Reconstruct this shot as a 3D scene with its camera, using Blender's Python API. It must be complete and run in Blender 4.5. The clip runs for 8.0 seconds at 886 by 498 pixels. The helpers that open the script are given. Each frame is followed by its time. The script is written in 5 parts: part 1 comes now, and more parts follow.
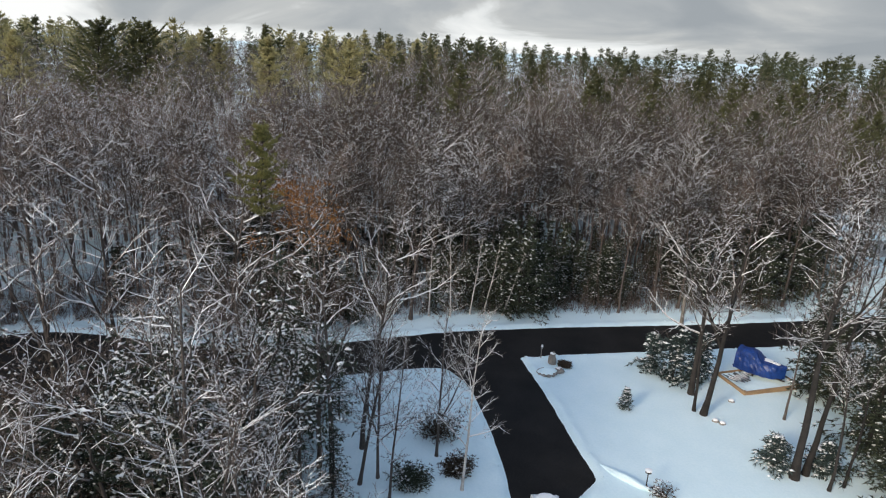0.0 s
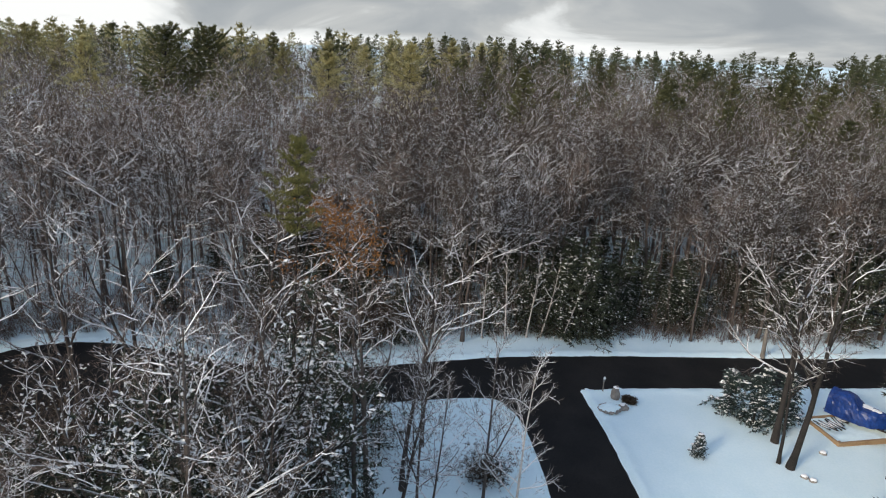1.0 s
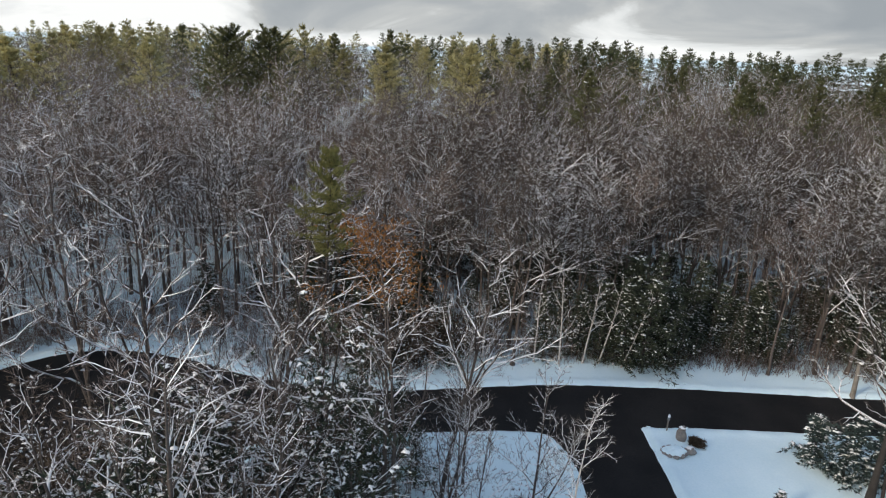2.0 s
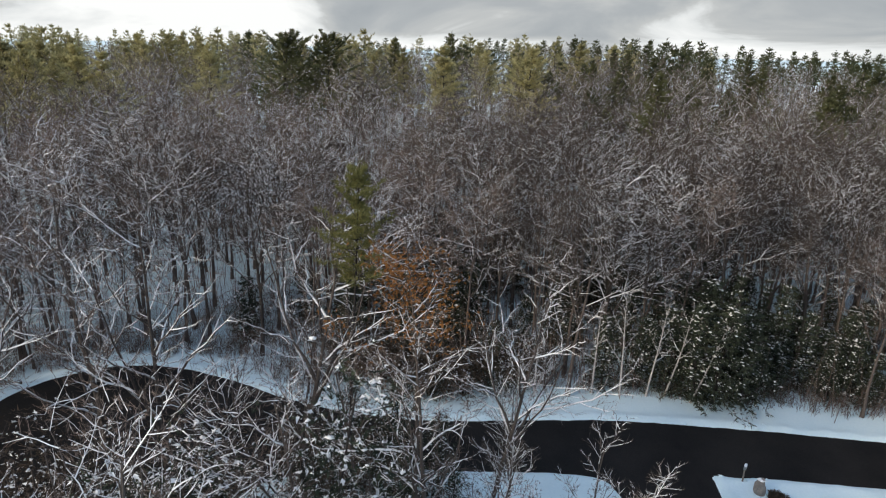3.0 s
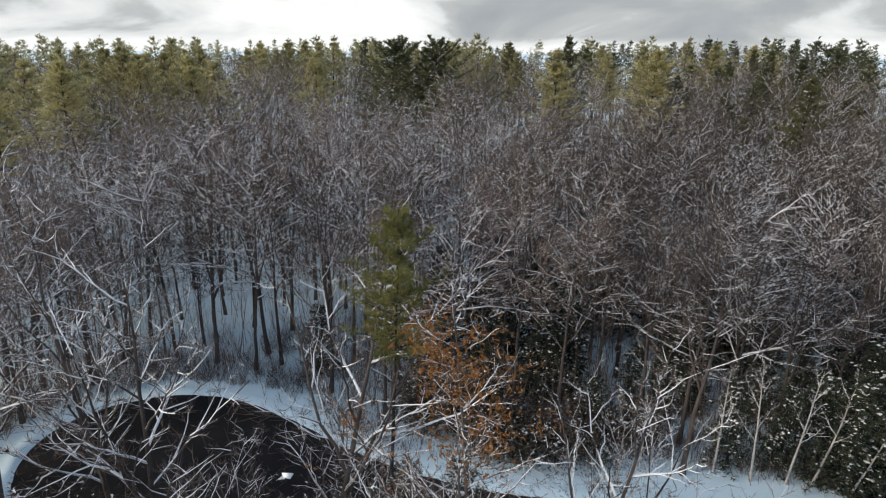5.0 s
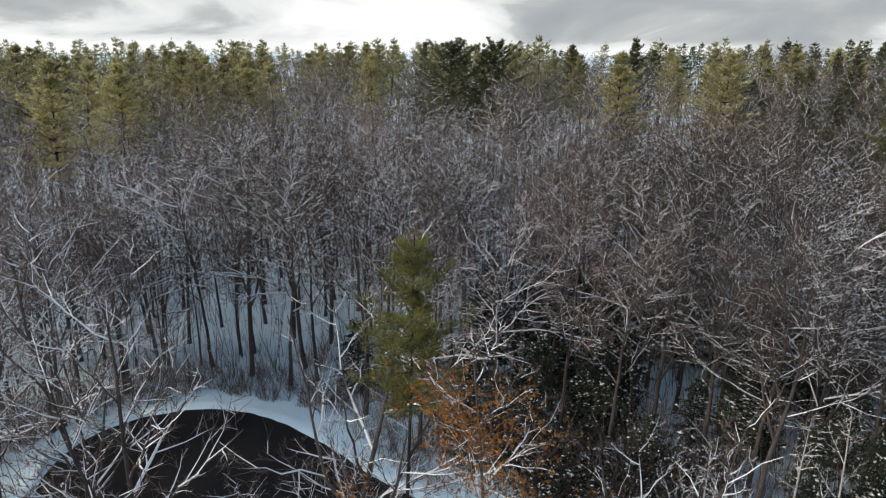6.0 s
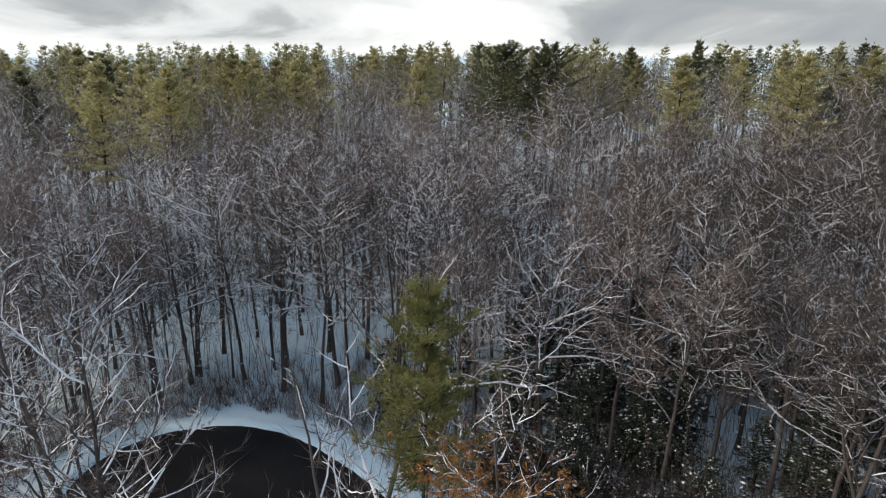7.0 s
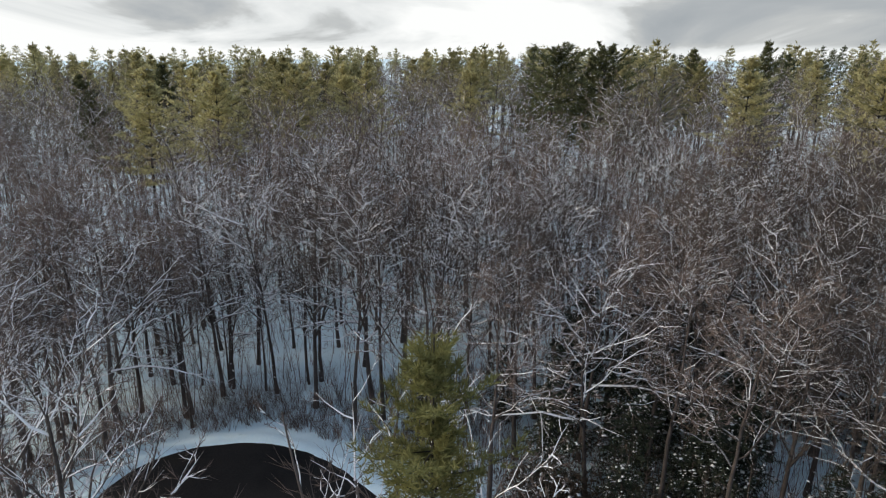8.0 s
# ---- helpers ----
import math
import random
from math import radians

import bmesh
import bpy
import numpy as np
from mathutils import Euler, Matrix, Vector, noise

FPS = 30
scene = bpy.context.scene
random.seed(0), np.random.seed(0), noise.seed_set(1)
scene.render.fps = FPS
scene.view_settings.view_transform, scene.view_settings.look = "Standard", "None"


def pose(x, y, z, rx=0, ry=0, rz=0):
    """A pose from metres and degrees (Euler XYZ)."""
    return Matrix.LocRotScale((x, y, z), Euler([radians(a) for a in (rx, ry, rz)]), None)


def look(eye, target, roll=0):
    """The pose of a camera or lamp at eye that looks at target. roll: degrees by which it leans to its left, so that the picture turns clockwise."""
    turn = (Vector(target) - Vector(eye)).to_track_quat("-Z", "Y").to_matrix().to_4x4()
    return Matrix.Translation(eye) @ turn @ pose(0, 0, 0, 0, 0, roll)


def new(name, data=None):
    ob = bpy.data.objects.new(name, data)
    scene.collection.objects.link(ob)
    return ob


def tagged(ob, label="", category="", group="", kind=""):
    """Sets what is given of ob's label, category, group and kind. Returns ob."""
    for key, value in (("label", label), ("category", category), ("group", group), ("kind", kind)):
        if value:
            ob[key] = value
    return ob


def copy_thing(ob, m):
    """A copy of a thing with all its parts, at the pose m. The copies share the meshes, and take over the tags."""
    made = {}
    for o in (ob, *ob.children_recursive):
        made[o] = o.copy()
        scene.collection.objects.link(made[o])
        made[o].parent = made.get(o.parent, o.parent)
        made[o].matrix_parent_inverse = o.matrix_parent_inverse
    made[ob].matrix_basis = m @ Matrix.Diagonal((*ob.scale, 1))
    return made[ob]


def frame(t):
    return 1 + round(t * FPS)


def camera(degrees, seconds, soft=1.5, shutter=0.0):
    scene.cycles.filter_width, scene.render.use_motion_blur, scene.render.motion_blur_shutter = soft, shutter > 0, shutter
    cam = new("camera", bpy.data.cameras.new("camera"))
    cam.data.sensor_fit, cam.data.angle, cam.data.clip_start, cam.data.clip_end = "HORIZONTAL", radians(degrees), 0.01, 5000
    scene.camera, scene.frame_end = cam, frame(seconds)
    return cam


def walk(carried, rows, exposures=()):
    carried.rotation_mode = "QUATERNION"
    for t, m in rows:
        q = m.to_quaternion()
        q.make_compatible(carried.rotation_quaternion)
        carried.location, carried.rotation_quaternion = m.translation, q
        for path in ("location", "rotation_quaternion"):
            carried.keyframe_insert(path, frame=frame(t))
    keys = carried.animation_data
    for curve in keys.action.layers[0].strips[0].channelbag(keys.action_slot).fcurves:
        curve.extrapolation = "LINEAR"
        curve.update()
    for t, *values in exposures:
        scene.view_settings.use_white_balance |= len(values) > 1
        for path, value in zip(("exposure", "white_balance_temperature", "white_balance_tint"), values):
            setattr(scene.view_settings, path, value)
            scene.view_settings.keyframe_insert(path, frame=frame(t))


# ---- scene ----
cam = camera(69.8, 8.0, soft=1.15)
PATH = [
    (0, (3.201, 2.104, 27.648), (3.1, 4.004, 27.033), 2.6),
    (0.5, (3.274, 4.298, 27.649), (3.092, 6.193, 27.034), 2.5),
    (1, (3.344, 6.5, 27.667), (3.053, 8.381, 27.054), 2.4),
    (1.5, (3.373, 8.613, 27.676), (2.988, 10.477, 27.061), 2.2),
    (1.7, (3.366, 9.454, 27.678), (2.946, 11.31, 27.062), 2.3),
    (3, (3.173, 14.911, 27.732), (2.511, 16.696, 27.118), 1.5),
    (3.5, (2.982, 16.923, 27.719), (2.231, 18.672, 27.106), 1.3),
    (4, (2.697, 18.865, 27.704), (1.85, 20.571, 27.094), 1.1),
    (4.5, (2.376, 20.731, 27.693), (1.449, 22.397, 27.086), 1.0),
    (4.7, (2.211, 21.464, 27.692), (1.262, 23.117, 27.086), 0.7),
    (5.8, (1.141, 25.395, 27.669), (0.026, 26.943, 27.067), 0.4),
    (6, (0.913, 26.053, 27.67), (-0.229, 27.581, 27.071), 0.4),
    (6.5, (0.268, 27.556, 27.696), (-0.934, 29.038, 27.1), 0.4),
    (7, (-0.419, 28.976, 27.74), (-1.688, 30.404, 27.147), 0.3),
    (7.5, (-1.083, 30.322, 27.775), (-2.408, 31.699, 27.184), 0.3),
    (8, (-1.789, 31.64, 27.802), (-3.177, 32.955, 27.215), 0.1),
]
walk(cam, [(t, look(eye, target, roll)) for t, eye, target, roll in PATH])


# ---- world and sun ----
SUN_DIR = Vector((-0.58, -0.72, 0.40)).normalized()
world = bpy.data.worlds.new("winter_sky")
scene.world = world
world.use_nodes = True
wn, wl = world.node_tree.nodes, world.node_tree.links
wn.clear()


def wnode(kind, **inputs):
    n = wn.new(kind)
    for k, v in inputs.items():
        n.inputs[k.replace("_", " ")].default_value = v
    return n


w_out = wn.new("ShaderNodeOutputWorld")
w_bg = wnode("ShaderNodeBackground", Strength=1.24)
w_sky = wn.new("ShaderNodeTexSky")
w_sky.sky_type, w_sky.sun_disc = "NISHITA", False
w_sky.sun_elevation = math.asin(SUN_DIR.z)
w_sky.sun_rotation = math.atan2(SUN_DIR.x, SUN_DIR.y)
w_dim = wn.new("ShaderNodeVectorMath")
w_dim.operation = "SCALE"
w_dim.inputs["Scale"].default_value = 0.30
w_co = wn.new("ShaderNodeTexCoord")
w_map = wn.new("ShaderNodeMapping")
w_map.inputs["Scale"].default_value = (1.0, 1.0, 4.0)
w_map.inputs["Location"].default_value = (0.35, 0.1, 0.0)
w_noise = wnode("ShaderNodeTexNoise", Scale=3.0, Detail=8.0, Roughness=0.52, Distortion=0.6)
w_ramp = wn.new("ShaderNodeValToRGB")
w_ramp.color_ramp.elements[0].position, w_ramp.color_ramp.elements[0].color = 0.34, (0.285, 0.312, 0.335, 1)
w_ramp.color_ramp.elements[1].position, w_ramp.color_ramp.elements[1].color = 0.69, (0.80, 0.81, 0.80, 1)
for e_at, e_col in ((0.47, (0.355, 0.378, 0.393, 1)), (0.54, (0.445, 0.46, 0.46, 1)), (0.585, (0.62, 0.64, 0.64, 1))):
    w_ramp.color_ramp.elements.new(e_at).color = e_col
w_sep = wn.new("ShaderNodeSeparateXYZ")
w_low = wnode("ShaderNodeMapRange", From_Min=0.002, From_Max=0.016, To_Min=1.0, To_Max=0.0)
w_dot = wn.new("ShaderNodeVectorMath")
w_dot.operation = "DOT_PRODUCT"
w_dot.inputs[1].default_value = (-0.92, 0.38, 0.0)
w_side = wnode("ShaderNodeMapRange", From_Min=0.1, From_Max=0.95, To_Min=-0.13, To_Max=0.125)
w_add = wn.new("ShaderNodeMath")
w_add.operation = "ADD"
w_lift = wn.new("ShaderNodeMath")
w_lift.operation = "MULTIPLY_ADD"
w_lift.inputs[1].default_value = 0.11
w_cloud = wn.new("ShaderNodeMix")
w_cloud.data_type = "RGBA"
w_high = wnode("ShaderNodeMapRange", From_Min=0.15, From_Max=0.8, To_Min=1.0, To_Max=0.36)
wl.new(w_co.outputs["Generated"], w_map.inputs["Vector"])
wl.new(w_map.outputs["Vector"], w_noise.inputs["Vector"])
wl.new(w_co.outputs["Generated"], w_sep.inputs[0])
wl.new(w_co.outputs["Generated"], w_dot.inputs[0])
wl.new(w_sep.outputs["Z"], w_low.inputs["Value"])
wl.new(w_sep.outputs["Z"], w_high.inputs["Value"])
wl.new(w_dot.outputs["Value"], w_side.inputs["Value"])
wl.new(w_noise.outputs["Fac"], w_add.inputs[0])
wl.new(w_side.outputs["Result"], w_add.inputs[1])
wl.new(w_low.outputs["Result"], w_lift.inputs[0])
wl.new(w_add.outputs["Value"], w_lift.inputs[2])
wl.new(w_lift.outputs["Value"], w_ramp.inputs["Fac"])
wl.new(w_sky.outputs["Color"], w_dim.inputs[0])
wl.new(w_high.outputs["Result"], w_cloud.inputs["Factor"])
wl.new(w_dim.outputs["Vector"], w_cloud.inputs["A"])
wl.new(w_ramp.outputs["Color"], w_cloud.inputs["B"])
wl.new(w_cloud.outputs["Result"], w_bg.inputs["Color"])
wl.new(w_bg.outputs["Background"], w_out.inputs["Surface"])

sun = new("sun", bpy.data.lights.new("sun", "SUN"))
sun.data.energy, sun.data.angle, sun.data.color = 2.8, radians(12), (1.0, 0.87, 0.69)
sun.matrix_world = look(SUN_DIR * 100, (0, 0, 0))


# ---- materials ----
def material(name, c0, c1, scale, rough=0.9, bump=0.0, fine=0.0, metal=0.0, island=0.0, spec=0.3):
    """Two-scale procedural surface: c0 to c1 by coarse and fine noise in object space."""
    m = bpy.data.materials.new(name)
    m.use_nodes = True
    n, l = m.node_tree.nodes, m.node_tree.links
    b = n["Principled BSDF"]
    b.inputs["Roughness"].default_value, b.inputs["Metallic"].default_value = rough, metal
    b.inputs["Specular IOR Level"].default_value = spec
    co = n.new("ShaderNodeTexCoord")
    a, f = n.new("ShaderNodeTexNoise"), n.new("ShaderNodeTexNoise")
    a.inputs["Scale"].default_value, f.inputs["Scale"].default_value = scale, fine or scale * 9
    a.inputs["Detail"].default_value = f.inputs["Detail"].default_value = 3
    mix = n.new("ShaderNodeMath")
    mix.operation = "MULTIPLY_ADD"
    mix.inputs[1].default_value = 0.5
    half = n.new("ShaderNodeMath")
    half.operation = "MULTIPLY"
    half.inputs[1].default_value = 0.5
    ramp = n.new("ShaderNodeValToRGB")
    ramp.color_ramp.elements[0].position, ramp.color_ramp.elements[1].position = 0.36, 0.64
    ramp.color_ramp.elements[0].color, ramp.color_ramp.elements[1].color = (*c0, 1), (*c1, 1)
    l.new(co.outputs["Object"], a.inputs["Vector"])
    l.new(co.outputs["Object"], f.inputs["Vector"])
    l.new(f.outputs["Fac"], half.inputs[0])
    l.new(a.outputs["Fac"], mix.inputs[0])
    l.new(half.outputs["Value"], mix.inputs[2])
    value = mix.outputs["Value"]
    if island:
        geo, info = n.new("ShaderNodeNewGeometry"), n.new("ShaderNodeObjectInfo")
        for src, amount in ((geo.outputs["Random Per Island"], island), (info.outputs["Random"], island * 0.7)):
            k = n.new("ShaderNodeMath")
            k.operation = "MULTIPLY_ADD"
            k.inputs[1].default_value = amount
            s = n.new("ShaderNodeMath")
            s.operation = "SUBTRACT"
            s.inputs[1].default_value = amount / 2
            l.new(src, k.inputs[0])
            l.new(value, k.inputs[2])
            l.new(k.outputs["Value"], s.inputs[0])
            value = s.outputs["Value"]
    l.new(value, ramp.inputs["Fac"])
    l.new(ramp.outputs["Color"], b.inputs["Base Color"])
    if bump:
        bp = n.new("ShaderNodeBump")
        bp.inputs["Strength"].default_value, bp.inputs["Distance"].default_value = bump, 0.05
        l.new(mix.outputs["Value"], bp.inputs["Height"])
        l.new(bp.outputs["Normal"], b.inputs["Normal"])
    return m


# cyan tint: blue skylight of the shaded lawn put into the snow's colour
M_SNOW = material("snow", (0.71, 0.86, 0.89), (0.79, 0.92, 0.94), 0.35, 0.75, 0.35, 6.0)
M_SNOWLOAD = material("snow_on_branches", (0.86, 0.86, 0.86), (0.92, 0.915, 0.91), 2.0, 0.8)
M_ASPHALT = material("wet_asphalt", (0.014, 0.0135, 0.0135), (0.031, 0.028, 0.026), 0.25, 0.85, 0.15, 14.0, spec=0.06)
M_BARK = material("grey_brown_bark", (0.046, 0.038, 0.034), (0.115, 0.096, 0.085), 1.3, 0.92, 0.5, 14.0, island=0.25)
M_DARKBARK = material("dark_wet_bark", (0.014, 0.0125, 0.0115), (0.040, 0.035, 0.032), 1.3, 0.9, 0.5, 14.0, island=0.2)
M_BIRCH = material("pale_birch_bark", (0.30, 0.28, 0.26), (0.58, 0.55, 0.52), 1.6, 0.85, 0.3, 10.0, island=0.2)
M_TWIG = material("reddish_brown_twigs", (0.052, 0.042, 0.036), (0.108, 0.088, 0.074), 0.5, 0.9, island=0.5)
# brown twigs with the left wood's warm veil of light put into colour
M_TWIG_WARM = material("light_warmed_brown_twigs", (0.118, 0.088, 0.074), (0.225, 0.172, 0.145), 0.5, 0.9, island=0.5)
# far twigs paler and warmer: distance haze and sun put into colour
M_FARTWIG = material("hazed_tan_grey_twigs", (0.098, 0.081, 0.069), (0.195, 0.163, 0.138), 0.3, 0.9, island=0.5)
M_PINE = material("white_pine_needles", (0.066, 0.075, 0.036), (0.17, 0.172, 0.080), 0.6, 0.8, island=0.5)
M_PINE_YEL = material("yellow_green_needles", (0.080, 0.088, 0.034), (0.235, 0.225, 0.085), 1.1, 0.8, island=0.5)
# sunlit copy of the pine needles, warm sun put into the base colour
M_PINE_SUN = material("sunlit_olive_needles", (0.23, 0.212, 0.100), (0.60, 0.545, 0.28), 0.30, 0.8, island=0.5)
M_HEMLOCK = material("dark_hemlock_needles", (0.019, 0.027, 0.018), (0.056, 0.066, 0.040), 0.6, 0.8, island=0.5)
M_BLUEFIR = material("blue_green_needles", (0.025, 0.040, 0.038), (0.06, 0.085, 0.08), 0.6, 0.8, island=0.5)
M_OAK = material("russet_oak_leaves", (0.15, 0.068, 0.021), (0.40, 0.185, 0.058), 0.8, 0.75, island=0.6)
M_BEECH = material("dull_brown_leaves", (0.055, 0.042, 0.031), (0.13, 0.098, 0.070), 0.8, 0.8, island=0.5)


def thin(m, share):
    """Needles and leaves let part of the light through."""
    n, l = m.node_tree.nodes, m.node_tree.links
    b, out = n["Principled BSDF"], n["Material Output"]
    tr, mix = n.new("ShaderNodeBsdfTranslucent"), n.new("ShaderNodeMixShader")
    l.new(b.inputs["Base Color"].links[0].from_socket, tr.inputs["Color"])
    mix.inputs[0].default_value = share
    l.new(b.outputs[0], mix.inputs[1])
    l.new(tr.outputs[0], mix.inputs[2])
    l.new(mix.outputs[0], out.inputs["Surface"])


for m in (M_PINE, M_PINE_SUN, M_PINE_YEL, M_OAK, M_BEECH):
    thin(m, 0.4)
M_STONE = material("grey_granite", (0.16, 0.145, 0.13), (0.34, 0.31, 0.28), 2.5, 0.9, 0.6, 18.0)
M_TIMBER = material("pale_sawn_timber", (0.26, 0.16, 0.085), (0.44, 0.30, 0.17), 1.2, 0.8, 0.3, 22.0)
M_GREYWOOD = material("weathered_grey_wood", (0.14, 0.125, 0.11), (0.27, 0.25, 0.225), 2.0, 0.9, 0.4, 20.0)
M_TARP = material("blue_tarpaulin", (0.003, 0.018, 0.11), (0.010, 0.055, 0.26), 1.5, 0.42, 0.5, 7.0, spec=0.5)
M_METAL = material("galvanised_steel", (0.18, 0.18, 0.18), (0.34, 0.34, 0.35), 4.0, 0.45, 0.1, metal=0.7)
M_RUBBER = material("black_rubber", (0.012, 0.012, 0.012), (0.03, 0.03, 0.03), 5.0, 0.8, 0.2)
M_CARPAINT = material("white_car_paint", (0.68, 0.69, 0.70), (0.76, 0.77, 0.78), 1.0, 0.28, spec=0.5)
M_GLASS = material("dark_car_glass", (0.012, 0.014, 0.016), (0.02, 0.022, 0.025), 1.0, 0.06, spec=0.6)
M_SIDING = material("grey_clapboard", (0.24, 0.25, 0.26), (0.36, 0.37, 0.38), 0.8, 0.8, 0.2, 12.0)
M_WHITE = material("white_painted_trim", (0.66, 0.66, 0.65), (0.78, 0.78, 0.77), 1.0, 0.6)


# ---- mesh helpers ----
class Acc:
    """Collects vertices and triangles as arrays."""

    def __init__(self):
        self.v, self.f, self.n = [], [], 0

    def add(self, v, f):
        v = np.asarray(v, float).reshape(-1, 3)
        self.v.append(v)
        self.f.append(np.asarray(f, int).reshape(-1, 3) + self.n)
        self.n += len(v)

    def arrays(self):
        if not self.v:
            return np.zeros((0, 3)), np.zeros((0, 3), int)
        return np.concatenate(self.v), np.concatenate(self.f)

    def mesh(self, name, mat, smooth=True):
        return tri_mesh(name, *self.arrays(), mat, smooth)


def tri_mesh(name, v, f, mat, smooth=True):
    me = bpy.data.meshes.new(name)
    me.vertices.add(len(v))
    me.vertices.foreach_set("co", np.ascontiguousarray(v, np.float32).ravel())
    me.loops.add(3 * len(f))
    me.loops.foreach_set("vertex_index", np.ascontiguousarray(f, np.int32).ravel())
    me.polygons.add(len(f))
    me.polygons.foreach_set("loop_start", np.arange(0, 3 * len(f), 3, dtype=np.int32))
    me.polygons.foreach_set("use_smooth", np.full(len(f), smooth))
    me.materials.append(mat)
    me.update()
    me.validate()
    return me


def part_mesh(name, me, parent, label=""):
    ob = new(name, me)
    ob.parent = parent
    return tagged(ob, label)


def part(name, bm, mat, parent, label="", smooth=False):
    me = bpy.data.meshes.new(name)
    for f in bm.faces:
        f.smooth = smooth
    bm.to_mesh(me)
    bm.free()
    me.materials.append(mat)
    return part_mesh(name, me, parent, label)


def box(size, at=(0, 0, 0), bevel=0.01, bm=None):
    out = bm or bmesh.new()
    tmp = bmesh.new()
    bmesh.ops.create_cube(tmp, size=1.0, matrix=Matrix.Translation(at) @ Matrix.Diagonal((*size, 1)))
    if bevel:
        bmesh.ops.bevel(tmp, geom=tmp.edges[:], offset=bevel, segments=2, affect="EDGES", profile=0.5)
    me = bpy.data.meshes.new("tmp")
    tmp.to_mesh(me)
    tmp.free()
    out.from_mesh(me)
    bpy.data.meshes.remove(me)
    return out


def rod(a, b, r0, r1, n=8, bm=None):
    out = bm or bmesh.new()
    a, b = Vector(a), Vector(b)
    turn = (b - a).to_track_quat("Z", "Y").to_matrix().to_4x4()
    bmesh.ops.create_cone(out, cap_ends=True, segments=n, radius1=r0, radius2=r1, depth=(b - a).length,
                          matrix=Matrix.Translation((a + b) / 2) @ turn)
    return out


def lump(r, seed, squash=1.0, rough=0.25, sub=3):
    bm = bmesh.new()
    bmesh.ops.create_icosphere(bm, subdivisions=sub, radius=1.0)
    for v in bm.verts:
        k = 1 + rough * noise.noise(v.co * 1.3 + Vector((seed, 0, 0))) + 0.4 * rough * noise.noise(v.co * 3.7 + Vector((seed, 5, 0)))
        v.co = Vector((v.co.x * r[0] * k, v.co.y * r[1] * k, v.co.z * r[2] * k * squash))
    return bm


# ---- the lie of the land ----
def land(x, y):
    """The ground falls gently towards +x."""
    d = 8.0 - np.asarray(x, float)
    return 0.05 * d / (1 + (d / 80.0) ** 4) + 0.0 * np.asarray(y, float)


def smooth_loop(pts, n=6):
    """Catmull-Rom through the corners, where the kerb line is a curve."""
    p, out = [Vector(q) for q in pts], []
    for i in range(len(p) - 1):
        a, b, c, d = p[max(i - 1, 0)], p[i], p[i + 1], p[min(i + 2, len(p) - 1)]
        for k in range(n):
            t = k / n
            out.append(0.5 * ((2 * b) + (c - a) * t + (2 * a - 5 * b + 4 * c - d) * t * t + (3 * b - a - 3 * c + d) * t ** 3))
    out.append(p[-1])
    return [(q.x, q.y) for q in out]


FAR_EDGE = [(95, 92), (60, 80.2), (40.8, 73.2), (26.2, 68.3), (13.2, 64.2), (1.4, 60.0), (-6, 56.3), (-11.2, 53.6), (-17, 51.7), (-23, 51.1),
            (-27.3, 51.4), (-31.1, 51.3), (-34.6, 50.7), (-37.9, 48.9), (-40.2, 45.9), (-41.1, 42.6), (-40.3, 39.6), (-38.1, 37.2), (-35.2, 35.7),
            (-31, 34.2), (-26.5, 34), (-22.5, 36), (-20, 39.5), (-18, 43.2), (-14.5, 46.0), (-8.5, 48.6), (-3, 51.1)]
PLOT_EDGE = [(-3, 51.1), (0.4, 52.3), (2.1, 51.6), (3.6, 49.0), (4.9, 44.8), (6.0, 39.8), (6.5, 36.3), (6.8, 30), (6.9, 14)]
ROAD = smooth_loop(FAR_EDGE) + smooth_loop(PLOT_EDGE)[1:] + [(12.5, 14), (12.5, 26), (10.3, 34.5), (10.4, 36.4), (12.5, 39.3), (11.0, 45.1), (9.7, 50.5), (8.0, 56.1)]
ROAD += smooth_loop([(8.0, 56.1), (12.4, 57.75), (18.2, 59.7), (36.9, 65.8), (60, 73.8), (95, 86)])[1:]


def road_depth(x, y):
    """Signed distance to the edge of the asphalt: negative on it."""
    x, y = np.asarray(x, float), np.asarray(y, float)
    best, inside = np.full(x.shape, 1e9), np.zeros(x.shape, bool)
    for (ax, ay), (bx, by) in zip(ROAD, ROAD[1:] + ROAD[:1]):
        dx, dy = bx - ax, by - ay
        t = np.clip(((x - ax) * dx + (y - ay) * dy) / (dx * dx + dy * dy + 1e-12), 0, 1)
        best = np.minimum(best, np.hypot(x - ax - t * dx, y - ay - t * dy))
        cross = ((ay > y) != (by > y)) & (x < (bx - ax) * (y - ay) / (by - ay + 1e-12) + ax)
        inside ^= cross
    return np.where(inside, -best, best)


DX0, DY0 = -110, -10
DEPTH = road_depth(*np.meshgrid(np.arange(DX0, 130, 1.0), np.arange(DY0, 140, 1.0)))


def off_road(x, y):
    """Distance from the asphalt, to the nearest metre of ground."""
    j, i = int(round(x - DX0)), int(round(y - DY0))
    return float(DEPTH[i, j]) if 0 <= i < DEPTH.shape[0] and 0 <= j < DEPTH.shape[1] else 99.0


def ripple(x, y, k, seed):
    """Cheap smooth noise from crossed sines."""
    r = np.random.RandomState(seed)
    out = np.zeros_like(x)
    for _ in range(7):
        a, p = r.uniform(0, 6.28), r.uniform(0, 6.28)
        s = k * r.uniform(0.5, 1.8)
        out += np.sin((x * np.cos(a) + y * np.sin(a)) * s + p + 1.3 * np.sin((x * np.sin(a) - y * np.cos(a)) * s * 0.7 + p))
    return out / 4.0


